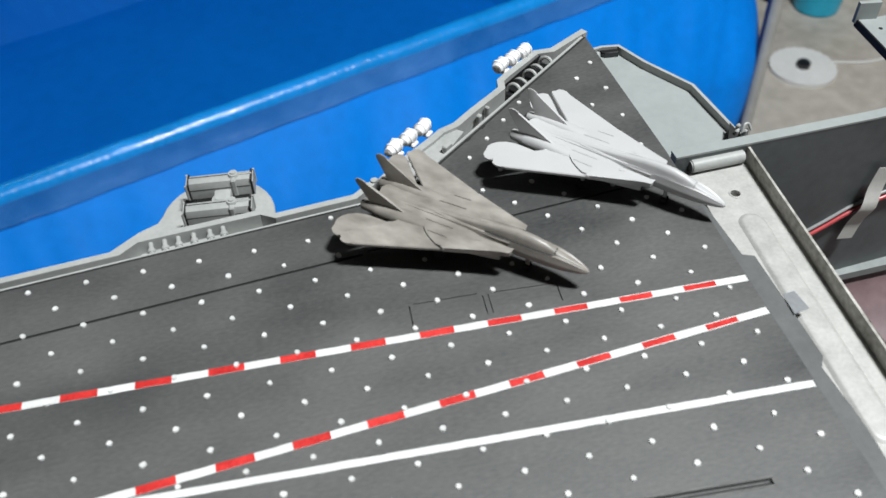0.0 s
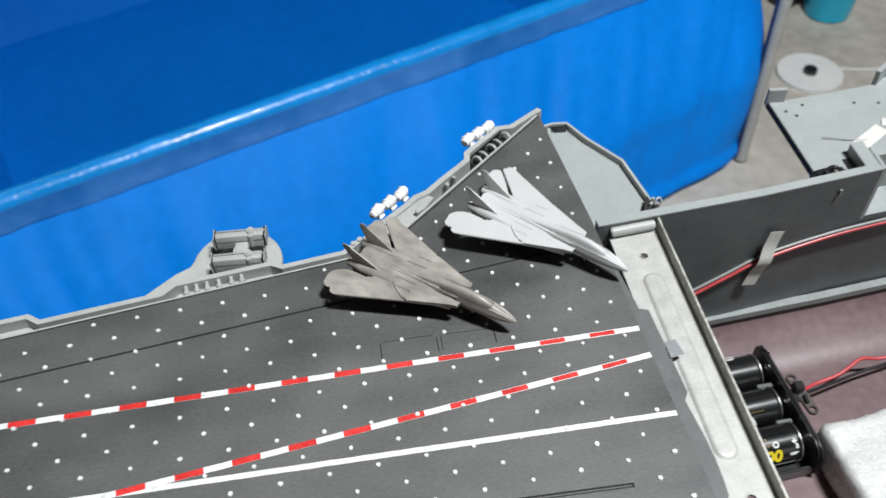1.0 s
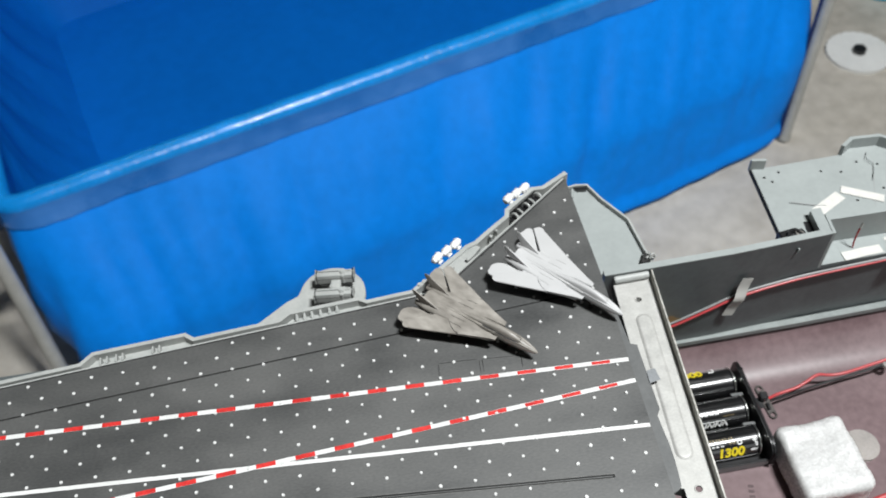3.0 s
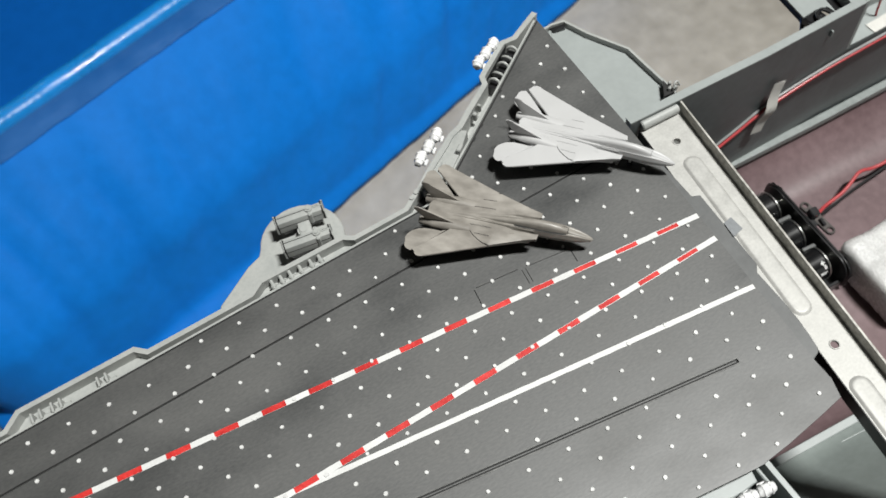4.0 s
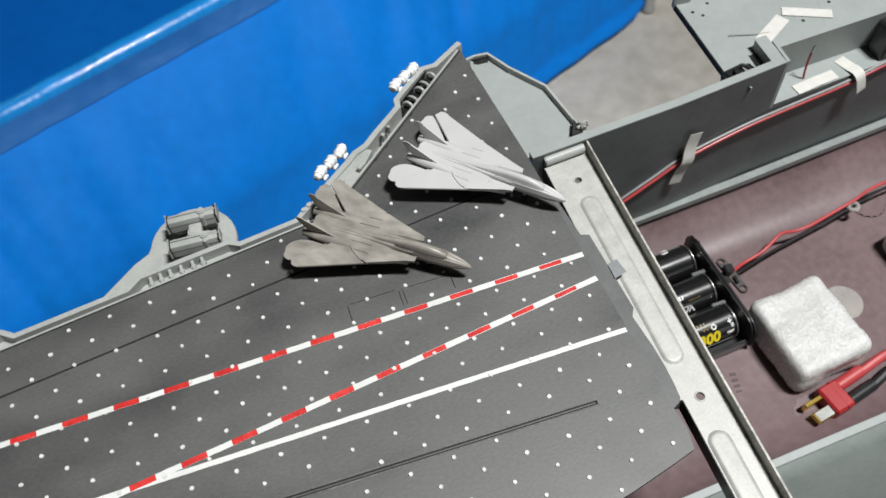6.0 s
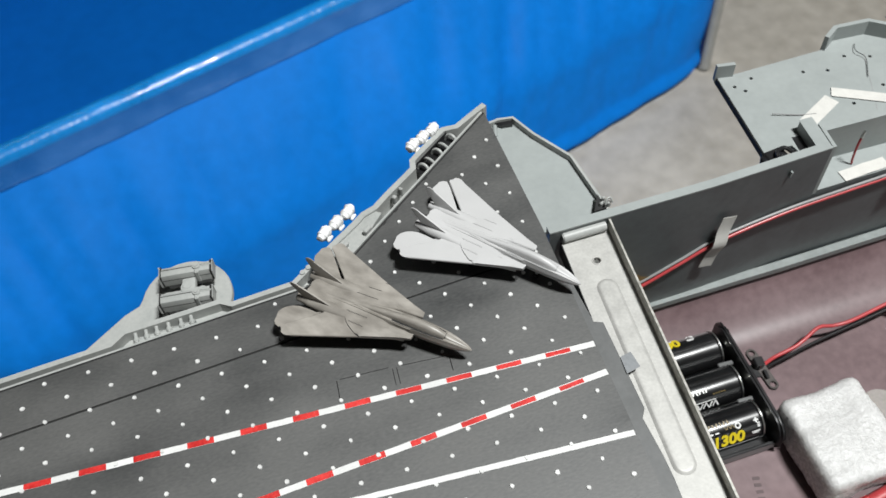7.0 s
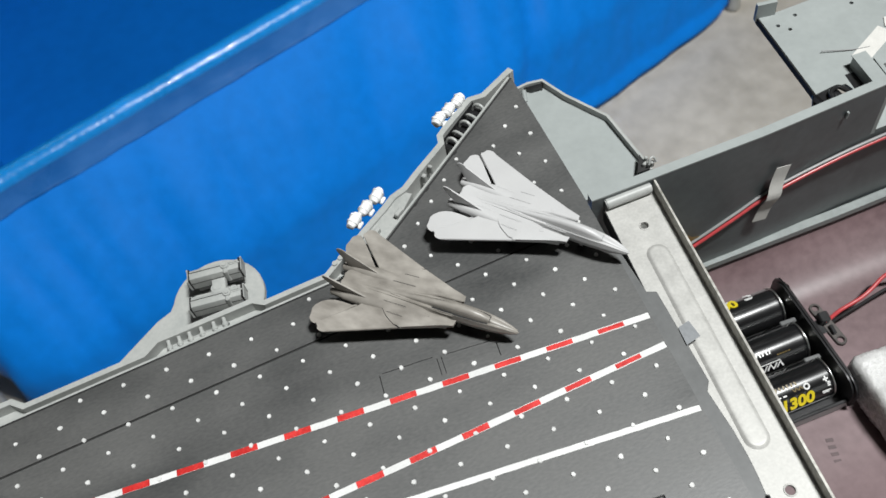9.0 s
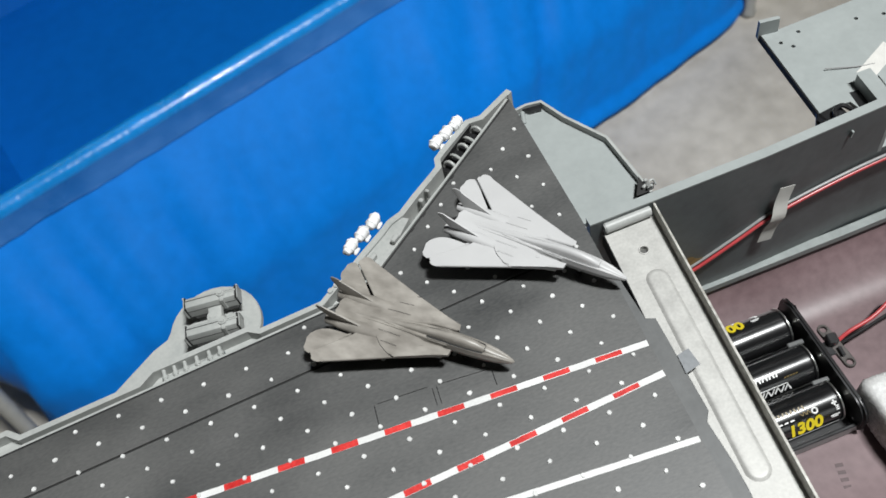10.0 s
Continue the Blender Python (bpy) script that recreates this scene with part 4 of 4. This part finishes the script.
        arc = [(N + x, s * y, .762) for x, y in ((-2.89, .915), (-3.06, .862), (-3.23, .772), (-3.385, .67), (-3.495, .558), (-3.585, .435), (-3.635, .33))]
        part("wing_seam", sweep(smooth_line(arc, 4), .017 if dirty else .008, 6), line_mat, j, "dark curved seam", local=True)
        strut = part("gear_strut", rod((N - 3.15, s * .53, .6), (N - 3.15, s * .56, .13), .045, sides=10), mat, j, local=True)
        part("wheel", rod((N - 3.15, s * .52, .13), (N - 3.15, s * .63, .13), .13, sides=16, bevel=.02), M_SEAM, strut, "dark wheel", local=True)
    strut = part("gear_strut", rod((N - 1.35, 0, .5), (N - 1.35, 0, .1), .045, sides=10), mat, j, local=True)
    for s in (1, -1):
        part("wheel", rod((N - 1.35, s * .03, .085), (N - 1.35, s * .09, .085), .085, sides=14, bevel=.015), M_SEAM, strut, "dark wheel", local=True)
    return j


def jet_at(name, nose, turn, mat, label, dirty):
    c, s = math.cos(radians(turn)), math.sin(radians(turn))
    return jet(name, (nose[0] - 2.73 * c, nose[1] - 2.73 * s, 0.0), turn, mat, label, dirty)


jet_at("model_jet", (-2.86, 0.70), -40.9, M_JETA, "brown grey weathered swept wing model jet on the deck", True)
jet_at("model_jet", (0.66, 1.77), -46.3, M_JETB, "plain light grey swept wing model jet on the deck", False)

# ---- launcher in its tub ----
launcher = thing("missile_launcher", (-10.16, 5.86, -0.93), "grey twin box missile launcher on the rounded platform", "model launcher", turn=-6)
part("turntable", rod((0, 0, 0), (0, 0, .1), .5, .46, 32, bevel=.03), M_RAIL, launcher, local=True)
part("pedestal", rod((0, 0, .08), (0, 0, .66), .27, .21, 24, bevel=.08), M_RAIL, launcher, local=True)
part("yoke", box((.42, .72, .26), (.04, -.02, .52), (0, 0, 0), .09, segments=2), M_RAIL, launcher, local=True)
for s in (1, -1):
    y0 = s * .44 - (.07 if s < 0 else 0)
    bm = loft([[(x, y0 + y * k, .65 + z * k) for y, z in ((-.185, -.23), (-.20, .08), (-.15, .225), (.06, .24), (.165, .20), (.20, .10), (.19, -.23))] for x, k in ((-.76, .96), (-.74, 1), (.74, 1), (.76, .96))])
    b = part("launch_box", bm, M_RAIL, launcher, local=True, smooth=30)
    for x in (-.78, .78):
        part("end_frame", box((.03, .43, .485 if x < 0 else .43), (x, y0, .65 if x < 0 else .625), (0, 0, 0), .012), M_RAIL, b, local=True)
        # black block paints the shade behind each end frame
        part("end_gap", box((.045, .412, .48), (x - .037 * math.copysign(1, x), y0, .65), (0, 0, 0), .01), M_SEAM, b, "black block painting the shade behind the end frame", local=True)
    for x, y in ((-.80, .2), (-.80, -.2), (.80, .2)):
        part("corner_lug", rod((x, y0 + y, .46), (x, y0 + y, .87), .026, sides=8), M_RAIL, b, local=True)
    part("band", box((.13, .44, .50), (.33, y0, .655), (0, 0, 0), .03), M_RAIL, b, local=True)
    part("hinge_boss", rod((.33, y0 + .03, .86), (.33, y0 + .03, .98), .14, .10, bevel=.035), M_RAIL, b, local=True)
    part("cross_strap", box((.5, .05, .03), (.52, y0 + .03, .895), (0, 0, 0), .01), M_RAIL, b, local=True)
    part("lid_seam", box((1.46, .022, .02), (-.02, y0 + .055, .887)), M_SEAM, b, "dark seam", local=True)
    part("side_seam", box((1.46, .012, .02), (-.02, y0 - .196, .70)), M_SEAM, b, "dark seam", local=True)
    # added black block paints the shade beneath the box
    part("cradle", box((1.3, .28, .26), (0, y0 - .02, .34), (0, 0, 0), .03), M_BLACK, b, "black block painting the shade under the box", local=True)
    # dark sheet paints the left end's shaded face
    part("end_shade", box((.02, .36, .40), (-.80, y0, .64), (0, 0, 0), .008), M_WALL, b, "dark sheet painting the box's shaded end", local=True)

# ---- inside the hull ----
holder = thing("battery_holder", (4.9, 0.45, -7.7), "black plastic battery holder with three small cells", "battery holder")
for ex, ey in ((7.0, .58), (1.75, .46)):
    for name, w, hgt, d0, d1 in (("end_wall", 4.55, 1.5, -.10, .10), ("end_flange", 4.75, 1.6, -.03, .04)):
        bm = plate(round_rect(0, 0, w, hgt, .6, 0, 8), d0, d1, bevel=.03)
        bmesh.ops.transform(bm, matrix=pose(ex, ey, -6.98, 90, 0, 90 + 1.2), verts=bm.verts[:])
        part(name, bm, M_BLACK, holder)
part("tray", box((5.3, 4.3, .16), (4.4, 0.52, -7.6), (0, 0, 1), .05), M_BLACK, holder)
for y in (2.68, -1.64):
    part("side_wall", box((5.2, .12, .5), (4.4, y, -7.4), (0, 0, 1), .03), M_BLACK, holder)
# black dividers coloured grey, painting the highlights along them
for y in (1.33, -.12):
    part("divider", box((.55, .16, .1), (6.5, y, -6.62), (0, 0, -2), .03), M_LIP, holder, "divider coloured grey for the glint on black plastic")
tab_line = []
for (cx, cy), a0 in (((7.575, 1.45), 5), ((7.70, .14), 185)):
    tab_line += [(cx + .19 * math.cos(radians(a0 + 18 * k)), cy + .19 * math.sin(radians(a0 + 18 * k))) for k in range(11)]
tab = part("mount_tab", plate(tab_line, -6.75, -6.64, [disc_ring(7.575, 1.45, .105), disc_ring(7.70, .14, .105)], bevel=.02), M_TAB, holder, "dark brown mounting tab with two holes")
part("tab_stem", box((.55, .5, .10), (7.32, .80, -6.70), (0, 0, -4), .02), M_BLACK, tab)
part("wire_exit", box((.34, .36, .34), (7.55, .98, -6.52), (0, 0, -5), .04), M_BLACK, tab)
part("clip", box((.12, .34, .16), (7.62, .52, -6.58), (0, 0, -5), .02), M_BLACK, tab)


def text_mesh(words, size, mat, parent, m, name):
    curve = bpy.data.curves.new(name, "FONT")
    curve.body, curve.size, curve.align_x, curve.align_y = words, size * CM, "CENTER", "CENTER"
    curve.extrude, curve.offset, curve.shear = 0.00006, size * 0.0004, 0.06
    tmp = new("tmp", curve)
    mesh = bpy.data.meshes.new_from_object(tmp.evaluated_get(bpy.context.evaluated_depsgraph_get()))
    bpy.data.objects.remove(tmp)
    bpy.data.curves.remove(curve)
    mesh.materials.clear()
    mesh.materials.append(mat)
    ob = new(name, mesh)
    ob.parent = parent
    ob.matrix_local = m
    return ob


def cell(y, spin, along, number=True, logo=52):
    """A small cell along x; spin turns its print round the axis."""
    b = thing("battery", (4.28 - .02 * (y - .76), y - .06, -7.02), "small black cell with yellow and white print in the holder" if number else "small black cell with white print in the holder", "battery", "cells in the holder", turn=1.2)
    R = .665
    rings = [oval(x, 0, 0, r, r, 40) for x, r in ((-2.5, R - .05), (-2.46, R), (2.20, R), (2.215, R - .025), (2.245, R - .025), (2.26, R), (2.33, R - .01), (2.40, R - .08), (2.42, R - .2))]
    can = part("sleeve", loft(rings), M_CELL, b, local=True, smooth=40)
    part("cap", rod((2.40, 0, 0), (2.46, 0, 0), R - .22, sides=30, bevel=.02), M_NICKEL, b, local=True)
    part("end_ring", sweep([(2.335, y, z) for x, y, z in oval(0, 0, 0, R - .015, R - .015, 40)], .028, 8, closed=True), M_NICKEL, b, "nickel ring at the end", local=True, smooth=80)
    part("terminal", rod((2.45, 0, 0), (2.57, 0, 0), .25, sides=20, bevel=.03), M_NICKEL, b, local=True)

    def on_skin(x, angle, up=0.004):
        a = radians(angle)
        return pose(x * CM, -(R + up) * math.sin(a) * CM, (R + up) * math.cos(a) * CM, angle, 0, 0)

    def bar(x, angle, w, h, skew, mat):
        bm = box((w, h, .012), (0, 0, 0), (0, 0, -skew))
        bmesh.ops.scale(bm, vec=(CM, CM, CM), verts=bm.verts[:])
        ob = new("print_bar", finish("print_bar", bm, mat, 0))
        ob.parent = can
        ob.matrix_local = on_skin(x, angle, .002)

    if number:
        tagged(text_mesh("1300", .58, M_YELLOW, can, on_skin(along, spin), "capacity_print"), "bold yellow capacity number")
        bar(along + 1.02, spin - 1, .30, .035, 0, M_PRINT)
        bar(along + 1.0, spin + 4, .22, .028, 0, M_PRINT)
        for k in range(4):
            bar(along - .95 + .20 * k, spin - 30, .13, .045, 0, M_PRINT)
        ring = sweep([(.085 * CM * math.cos(a), .085 * CM * math.sin(a), 0) for a in (2 * math.pi * k / 16 for k in range(16))], .03 * CM, 6, closed=True)
        mark = new("print_ring", finish("print_ring", ring, M_PRINT, 40))
        mark.parent, mark.matrix_local = can, on_skin(along + .42, spin - 34, .002)
        for k in range(5):
            bar(along - .02 + .07 * k, spin - 36, .025, .12, 20 if k % 2 else -30, M_BROWN)
        for a, w, h in ((0, .17, .05), (0, .05, .17)):
            bar(along + 1.08, spin - 34, w, h, a, M_PRINT)
        for k in range(3):
            bar(along + 1.14, spin - 24 + 5 * k, .10, .035, 0, M_PRINT)
        # a dull bronze line of unreadable print near the shoulder
        for k in range(9):
            bar(along - .95 + .135 * k, spin - 52, .055, .12, 15 if k % 2 else -15, M_BROWN)
    if logo:
        # an unreadable slanted brand mark, as fine strokes
        for k in range(10):
            bar(.28 + .115 * k, spin, .04 + .012 * (k % 2), .27 - .02 * (k % 3), 26 if k % 3 else -24, M_PRINT)
        bar(.75, spin - 14, 1.05, .022, 0, M_PRINT)
        for k in range(7):
            bar(.3 + .12 * k, spin - 46, .045, .16, -12 if k % 2 else 14, M_PRINT)
        for k in range(5):
            bar(1.25 + .10 * k, spin - 30, .06, .035, 0, M_BROWN)
    return b


cell(2.2, -32, .45, logo=0)
cell(0.78, 66, 1.05, number=False)
cell(-0.64, 60, 1.0, logo=0)

def foam_block(place, turn, size, label, seed):
    """A torn block of bead foam: rounded, lumpy edges and a pebbled skin."""
    foam = thing("foam_block", place, label, "foam block", turn=turn)
    w, d, h = size
    bm = box(size, (0, 0, h / 2), bevel=.42, segments=5)
    bmesh.ops.subdivide_edges(bm, edges=[e for e in bm.edges if e.calc_length() > .6], cuts=36, use_grid_fill=True)
    bm.normal_update()
    bumps = [(v, v.normal.copy(), v.co.copy() + Vector((seed, 0, 0))) for v in bm.verts]
    for v, out, c in bumps:
        grow = .035 * (.5 - noise.voronoi(c * 10)[0][0]) + .03 * (.5 - noise.voronoi(c * 19)[0][0])
        v.co += out * (grow + .12 * noise.noise(c * .9) + .03 * noise.noise(c * 3))
        v.co.z = max(v.co.z, 0)
    part("foam_body", bm, M_FOAM, foam, local=True, smooth=60)


foam_block((8.85, -2.28, -7.7), 3, (2.95, 3.3, 1.66), "white foam block resting in the red hull", 0)
foam_block((15.3, -1.0, -7.7), 4, (2.3, 2.6, 1.6), "white foam block beside the moulded boss", 7)

glue = thing("glue_pad", (11.2, -1.4, -7.7), "clear round glue pad beside the foam block", "glue")
part("pad", plate(disc_ring(11.25, -1.5, .72, 64), -7.71, -7.5), M_GLUE, glue)
dab = thing("glue_dab", (14.0, 1.85, -7.6), "clear glue dab holding the red and black wires", "glue")
part("dab", sweep([(13.85 + .2 * math.cos(a), 1.82 + .17 * math.sin(a), -6.95) for a in (2 * math.pi * k / 16 for k in range(16))], .09, 10, closed=True), M_GLUE, dab)

plug = thing("power_plug", (8.5, -4.72, -7.32), "red two pin power plug with gold pins beside the foam", "plug", turn=8)
part("plug_body", box((.82, 1.08, .68), (0, 0, 0), bevel=.08), M_PLUG, plug, local=True)
part("pin", box((.85, .16, .42), (-.7, .27, 0), bevel=.02), M_GOLD, plug, "gold pin", local=True)
part("pin", box((.85, .40, .16), (-.7, -.26, .1), bevel=.02), M_GOLD, plug, "gold pin", local=True)
part("pin_wear", box((.66, .34, .012), (-.70, -.26, .186)), M_NICKEL, plug, "silver worn face of the pin", local=True)
part("mould_line", box((.02, 1.09, .69), (.08, 0, 0), bevel=.004), M_PLUG, plug, local=True)
for s, mw, ms in ((.32, M_WIRE_RED, M_WIRE_RED), (-.3, M_WIRE_BLACK, M_WIRE_BLACK)):
    w = part("heat_shrink", rod((.38, s, 0), (1.6, s + .05, 0), .23, bevel=.04), ms, plug, local=True)
    part("lead", sweep(smooth_line([(1.5, s, 0), (3.0, s * .8 + .1, .1), (5.0, s - .3, -.1), (8.0, s - .4, -.2)]), .17, 10), mw, w, local=True)

lead = thing("battery_lead", (10.5, 1.5, -7.0), "twisted red and black battery wires along the hull bottom", "wire")
red_path = [(7.5, .84, -6.5), (7.8, .95, -6.72), (8.35, 1.15, -6.85), (9.2, 1.3, -6.85), (9.7, 1.45, -6.8), (10.4, 1.72, -6.75), (11.0, 1.67, -6.85), (11.7, 1.66, -6.85), (13.0, 1.86, -6.85), (14.0, 2.0, -6.8), (15.0, 2.22, -6.8), (17, 2.3, -6.9), (22, 2.1, -7.0)]
black_path = [(7.48, .8, -6.5), (7.9, .9, -6.85), (9.0, 1.12, -6.98), (10.2, 1.36, -7.05), (11.7, 1.56, -7.05), (13.0, 1.72, -7.0), (14.2, 1.9, -6.95), (15.0, 2.05, -6.95), (17, 2.15, -7.0), (22, 1.95, -7.1)]
part("red_wire", sweep(smooth_line(red_path), .068, 10), M_WIRE_RED, lead, smooth=70)
part("black_wire", sweep(smooth_line(black_path), .055, 10), M_WIRE_BLACK, lead, smooth=70)

loom = thing("wall_wires", (9, 4.1, -3.4), "red and grey wires taped along the hull side", "wire")
part("red_wire", sweep(smooth_line([(2.6, 4.02, -5.2), (4.3, 4.05, -4.45), (5.6, 4.08, -3.75), (6.9, 4.15, -3.15), (9.2, 4.27, -2.72), (11.5, 4.38, -2.58), (13.6, 4.48, -2.5), (16, 4.6, -2.2), (22, 4.9, -2.0)]), .065, 10), M_WIRE_RED, loom, smooth=70)
part("grey_wire", sweep(smooth_line([(2.6, 4.08, -5.0), (4.3, 4.11, -4.27), (5.6, 4.13, -3.58), (6.9, 4.2, -2.98), (9.2, 4.3, -2.57), (11.5, 4.4, -2.44), (13.6, 4.5, -2.36), (16, 4.62, -2.05), (22, 4.92, -1.85)]), .05, 10), M_WIRE_GREY, loom, smooth=70)


def tape_strip(name, a, b, width, normal, label, rise=0.16):
    """A strip of tape from a to b that bulges over what it holds."""
    t = thing(name, a, label, "tape", "tape strips")
    a, b, n = Vector(a), Vector(b), Vector(normal).normalized()
    d = (b - a).normalized()
    side = n.cross(d) * width / 2
    rings = []
    for k in range(13):
        u = k / 12
        p = a.lerp(b, u) + n * (0.02 + rise * math.exp(-((u - .5) / .16) ** 2))
        w = 1 + .03 * noise.noise(Vector((u * 9, a.x, 0)))
        rings.append([p - side * w, p + side * w, p + side * w + n * .012, p - side * w + n * .012])
    part("strip", loft(rings), M_TAPE, t, smooth=60)


tape_strip("tape", (6.95, 4.1, -1.75), (6.55, 4.05, -4.3), .5, (0, -1, .05), "white cloth tape strip over the wall wires")
tape_strip("tape", (10.35, 5.98, -.475), (11.75, 6.75, -.475), .52, (0, 0, 1), "white cloth tape strip on the grey sponson", 0)
tape_strip("tape", (11.9, 7.05, -.47), (13.45, 6.2, -.47), .42, (0, 0, 1), "white cloth tape strip on the grey sponson", 0)
tape_strip("tape", (11.48, 4.70, -2.14), (13.25, 4.83, -2.14), .45, (0, 0, 1), "white cloth tape strip on the inner shelf", .03)
fold = thing("tape", (13.8, 5.2, -2.13), "white cloth tape strip folded over the wires", "tape", "tape strips")
side = Vector((.235, .06, 0))
rings = []
for p in smooth_line([(13.82, 5.44, -2.14), (13.93, 4.95, -2.11), (14.0, 4.60, -2.06), (14.06, 4.37, -2.2), (14.18, 4.29, -2.6), (14.30, 4.27, -2.95)], 4):
    out = Vector((0, -.009, .009))
    rings.append([p - side, p + side, p + side + out, p - side + out])
part("strip", loft(rings), M_TAPE, fold, smooth=60)
upright = thing("loose_wire", (12.1, 5.12, -2.14), "short red loose wire end standing up", "wire")
part("wire_end", sweep(smooth_line([(12.09, 5.12, -2.13), (12.05, 5.14, -1.8), (12.05, 5.18, -1.3), (12.10, 5.22, -.92)]), .04, 8), M_PLUG, upright)
part("bare_tip", rod((12.10, 5.22, -.94), (12.14, 5.24, -.68), .055, .04, sides=10), M_NICKEL, upright, "silver bare tip")

# ---- white dots on the deck, last ----


def inside(x, y, line):
    hit = False
    for (x1, y1), (x2, y2) in zip(line, line[1:] + line[:1]):
        if (y1 > y) != (y2 > y) and x < (x2 - x1) * (y - y1) / (y2 - y1) + x1:
            hit = not hit
    return hit


dot_meshes = []
for n in range(4):
    rnd = random.Random(n)
    bm = bmesh.new()
    ring = [(math.cos(2 * math.pi * k / 8 + .2 * n), math.sin(2 * math.pi * k / 8 + .2 * n), rnd.uniform(.86, 1.1)) for k in range(8)]
    low = [bm.verts.new((.064 * x * r, .064 * y * r, .0)) for x, y, r in ring]
    high = [bm.verts.new((.054 * x * r, .054 * y * r, .03)) for x, y, r in ring]
    for k in range(8):
        bm.faces.new((low[k], low[(k + 1) % 8], high[(k + 1) % 8], high[k]))
    bm.faces.new(high)
    bmesh.ops.scale(bm, vec=(CM, CM, CM), verts=bm.verts[:])
    dot_meshes.append(finish("deck_dot", bm, M_DOT, 0))

S = 0.84 / math.sqrt(2)
spots = []
for i in range(-40, 60):
    for k in range(-40, 60):
        x, y = S * ((i - 16) + (k - 10)), S * ((k - 10) - (i - 16))
        near = [(x + dx, y + dy) for dx, dy in ((.16, 0), (-.16, 0), (0, .16), (0, -.16))]
        on_slot = x < -1.1 and abs(y - (-4.19 + (x + 1.26) * -0.0734)) < .16
        if x > -39 and not on_slot and all(inside(px, py, DECK) for px, py in near):
            spots.append((x, y))
spots.sort(key=lambda p: -p[0])
rnd = random.Random(5)
base = root_of(top).matrix_basis.translation
for n, (x, y) in enumerate(spots[:300]):
    ob = new("deck_dot", dot_meshes[n % 4])
    ob.parent = top
    ob.location = Vector((x * CM, y * CM, 0.00008)) - base
    s = rnd.uniform(.9, 1.12)
    ob.rotation_euler, ob.scale = (0, 0, rnd.uniform(0, 6.28)), (s, s * rnd.uniform(.93, 1.07), 1)
rest = bmesh.new()
for x, y in spots[300:]:
    rod((x, y, 0.0), (x, y, .03), .066, .055, 8, rest)
if spots[300:]:
    tagged(part("far_deck_dots", rest, M_DOT, top, "white dots further along the deck", smooth=0), kind="stuff")
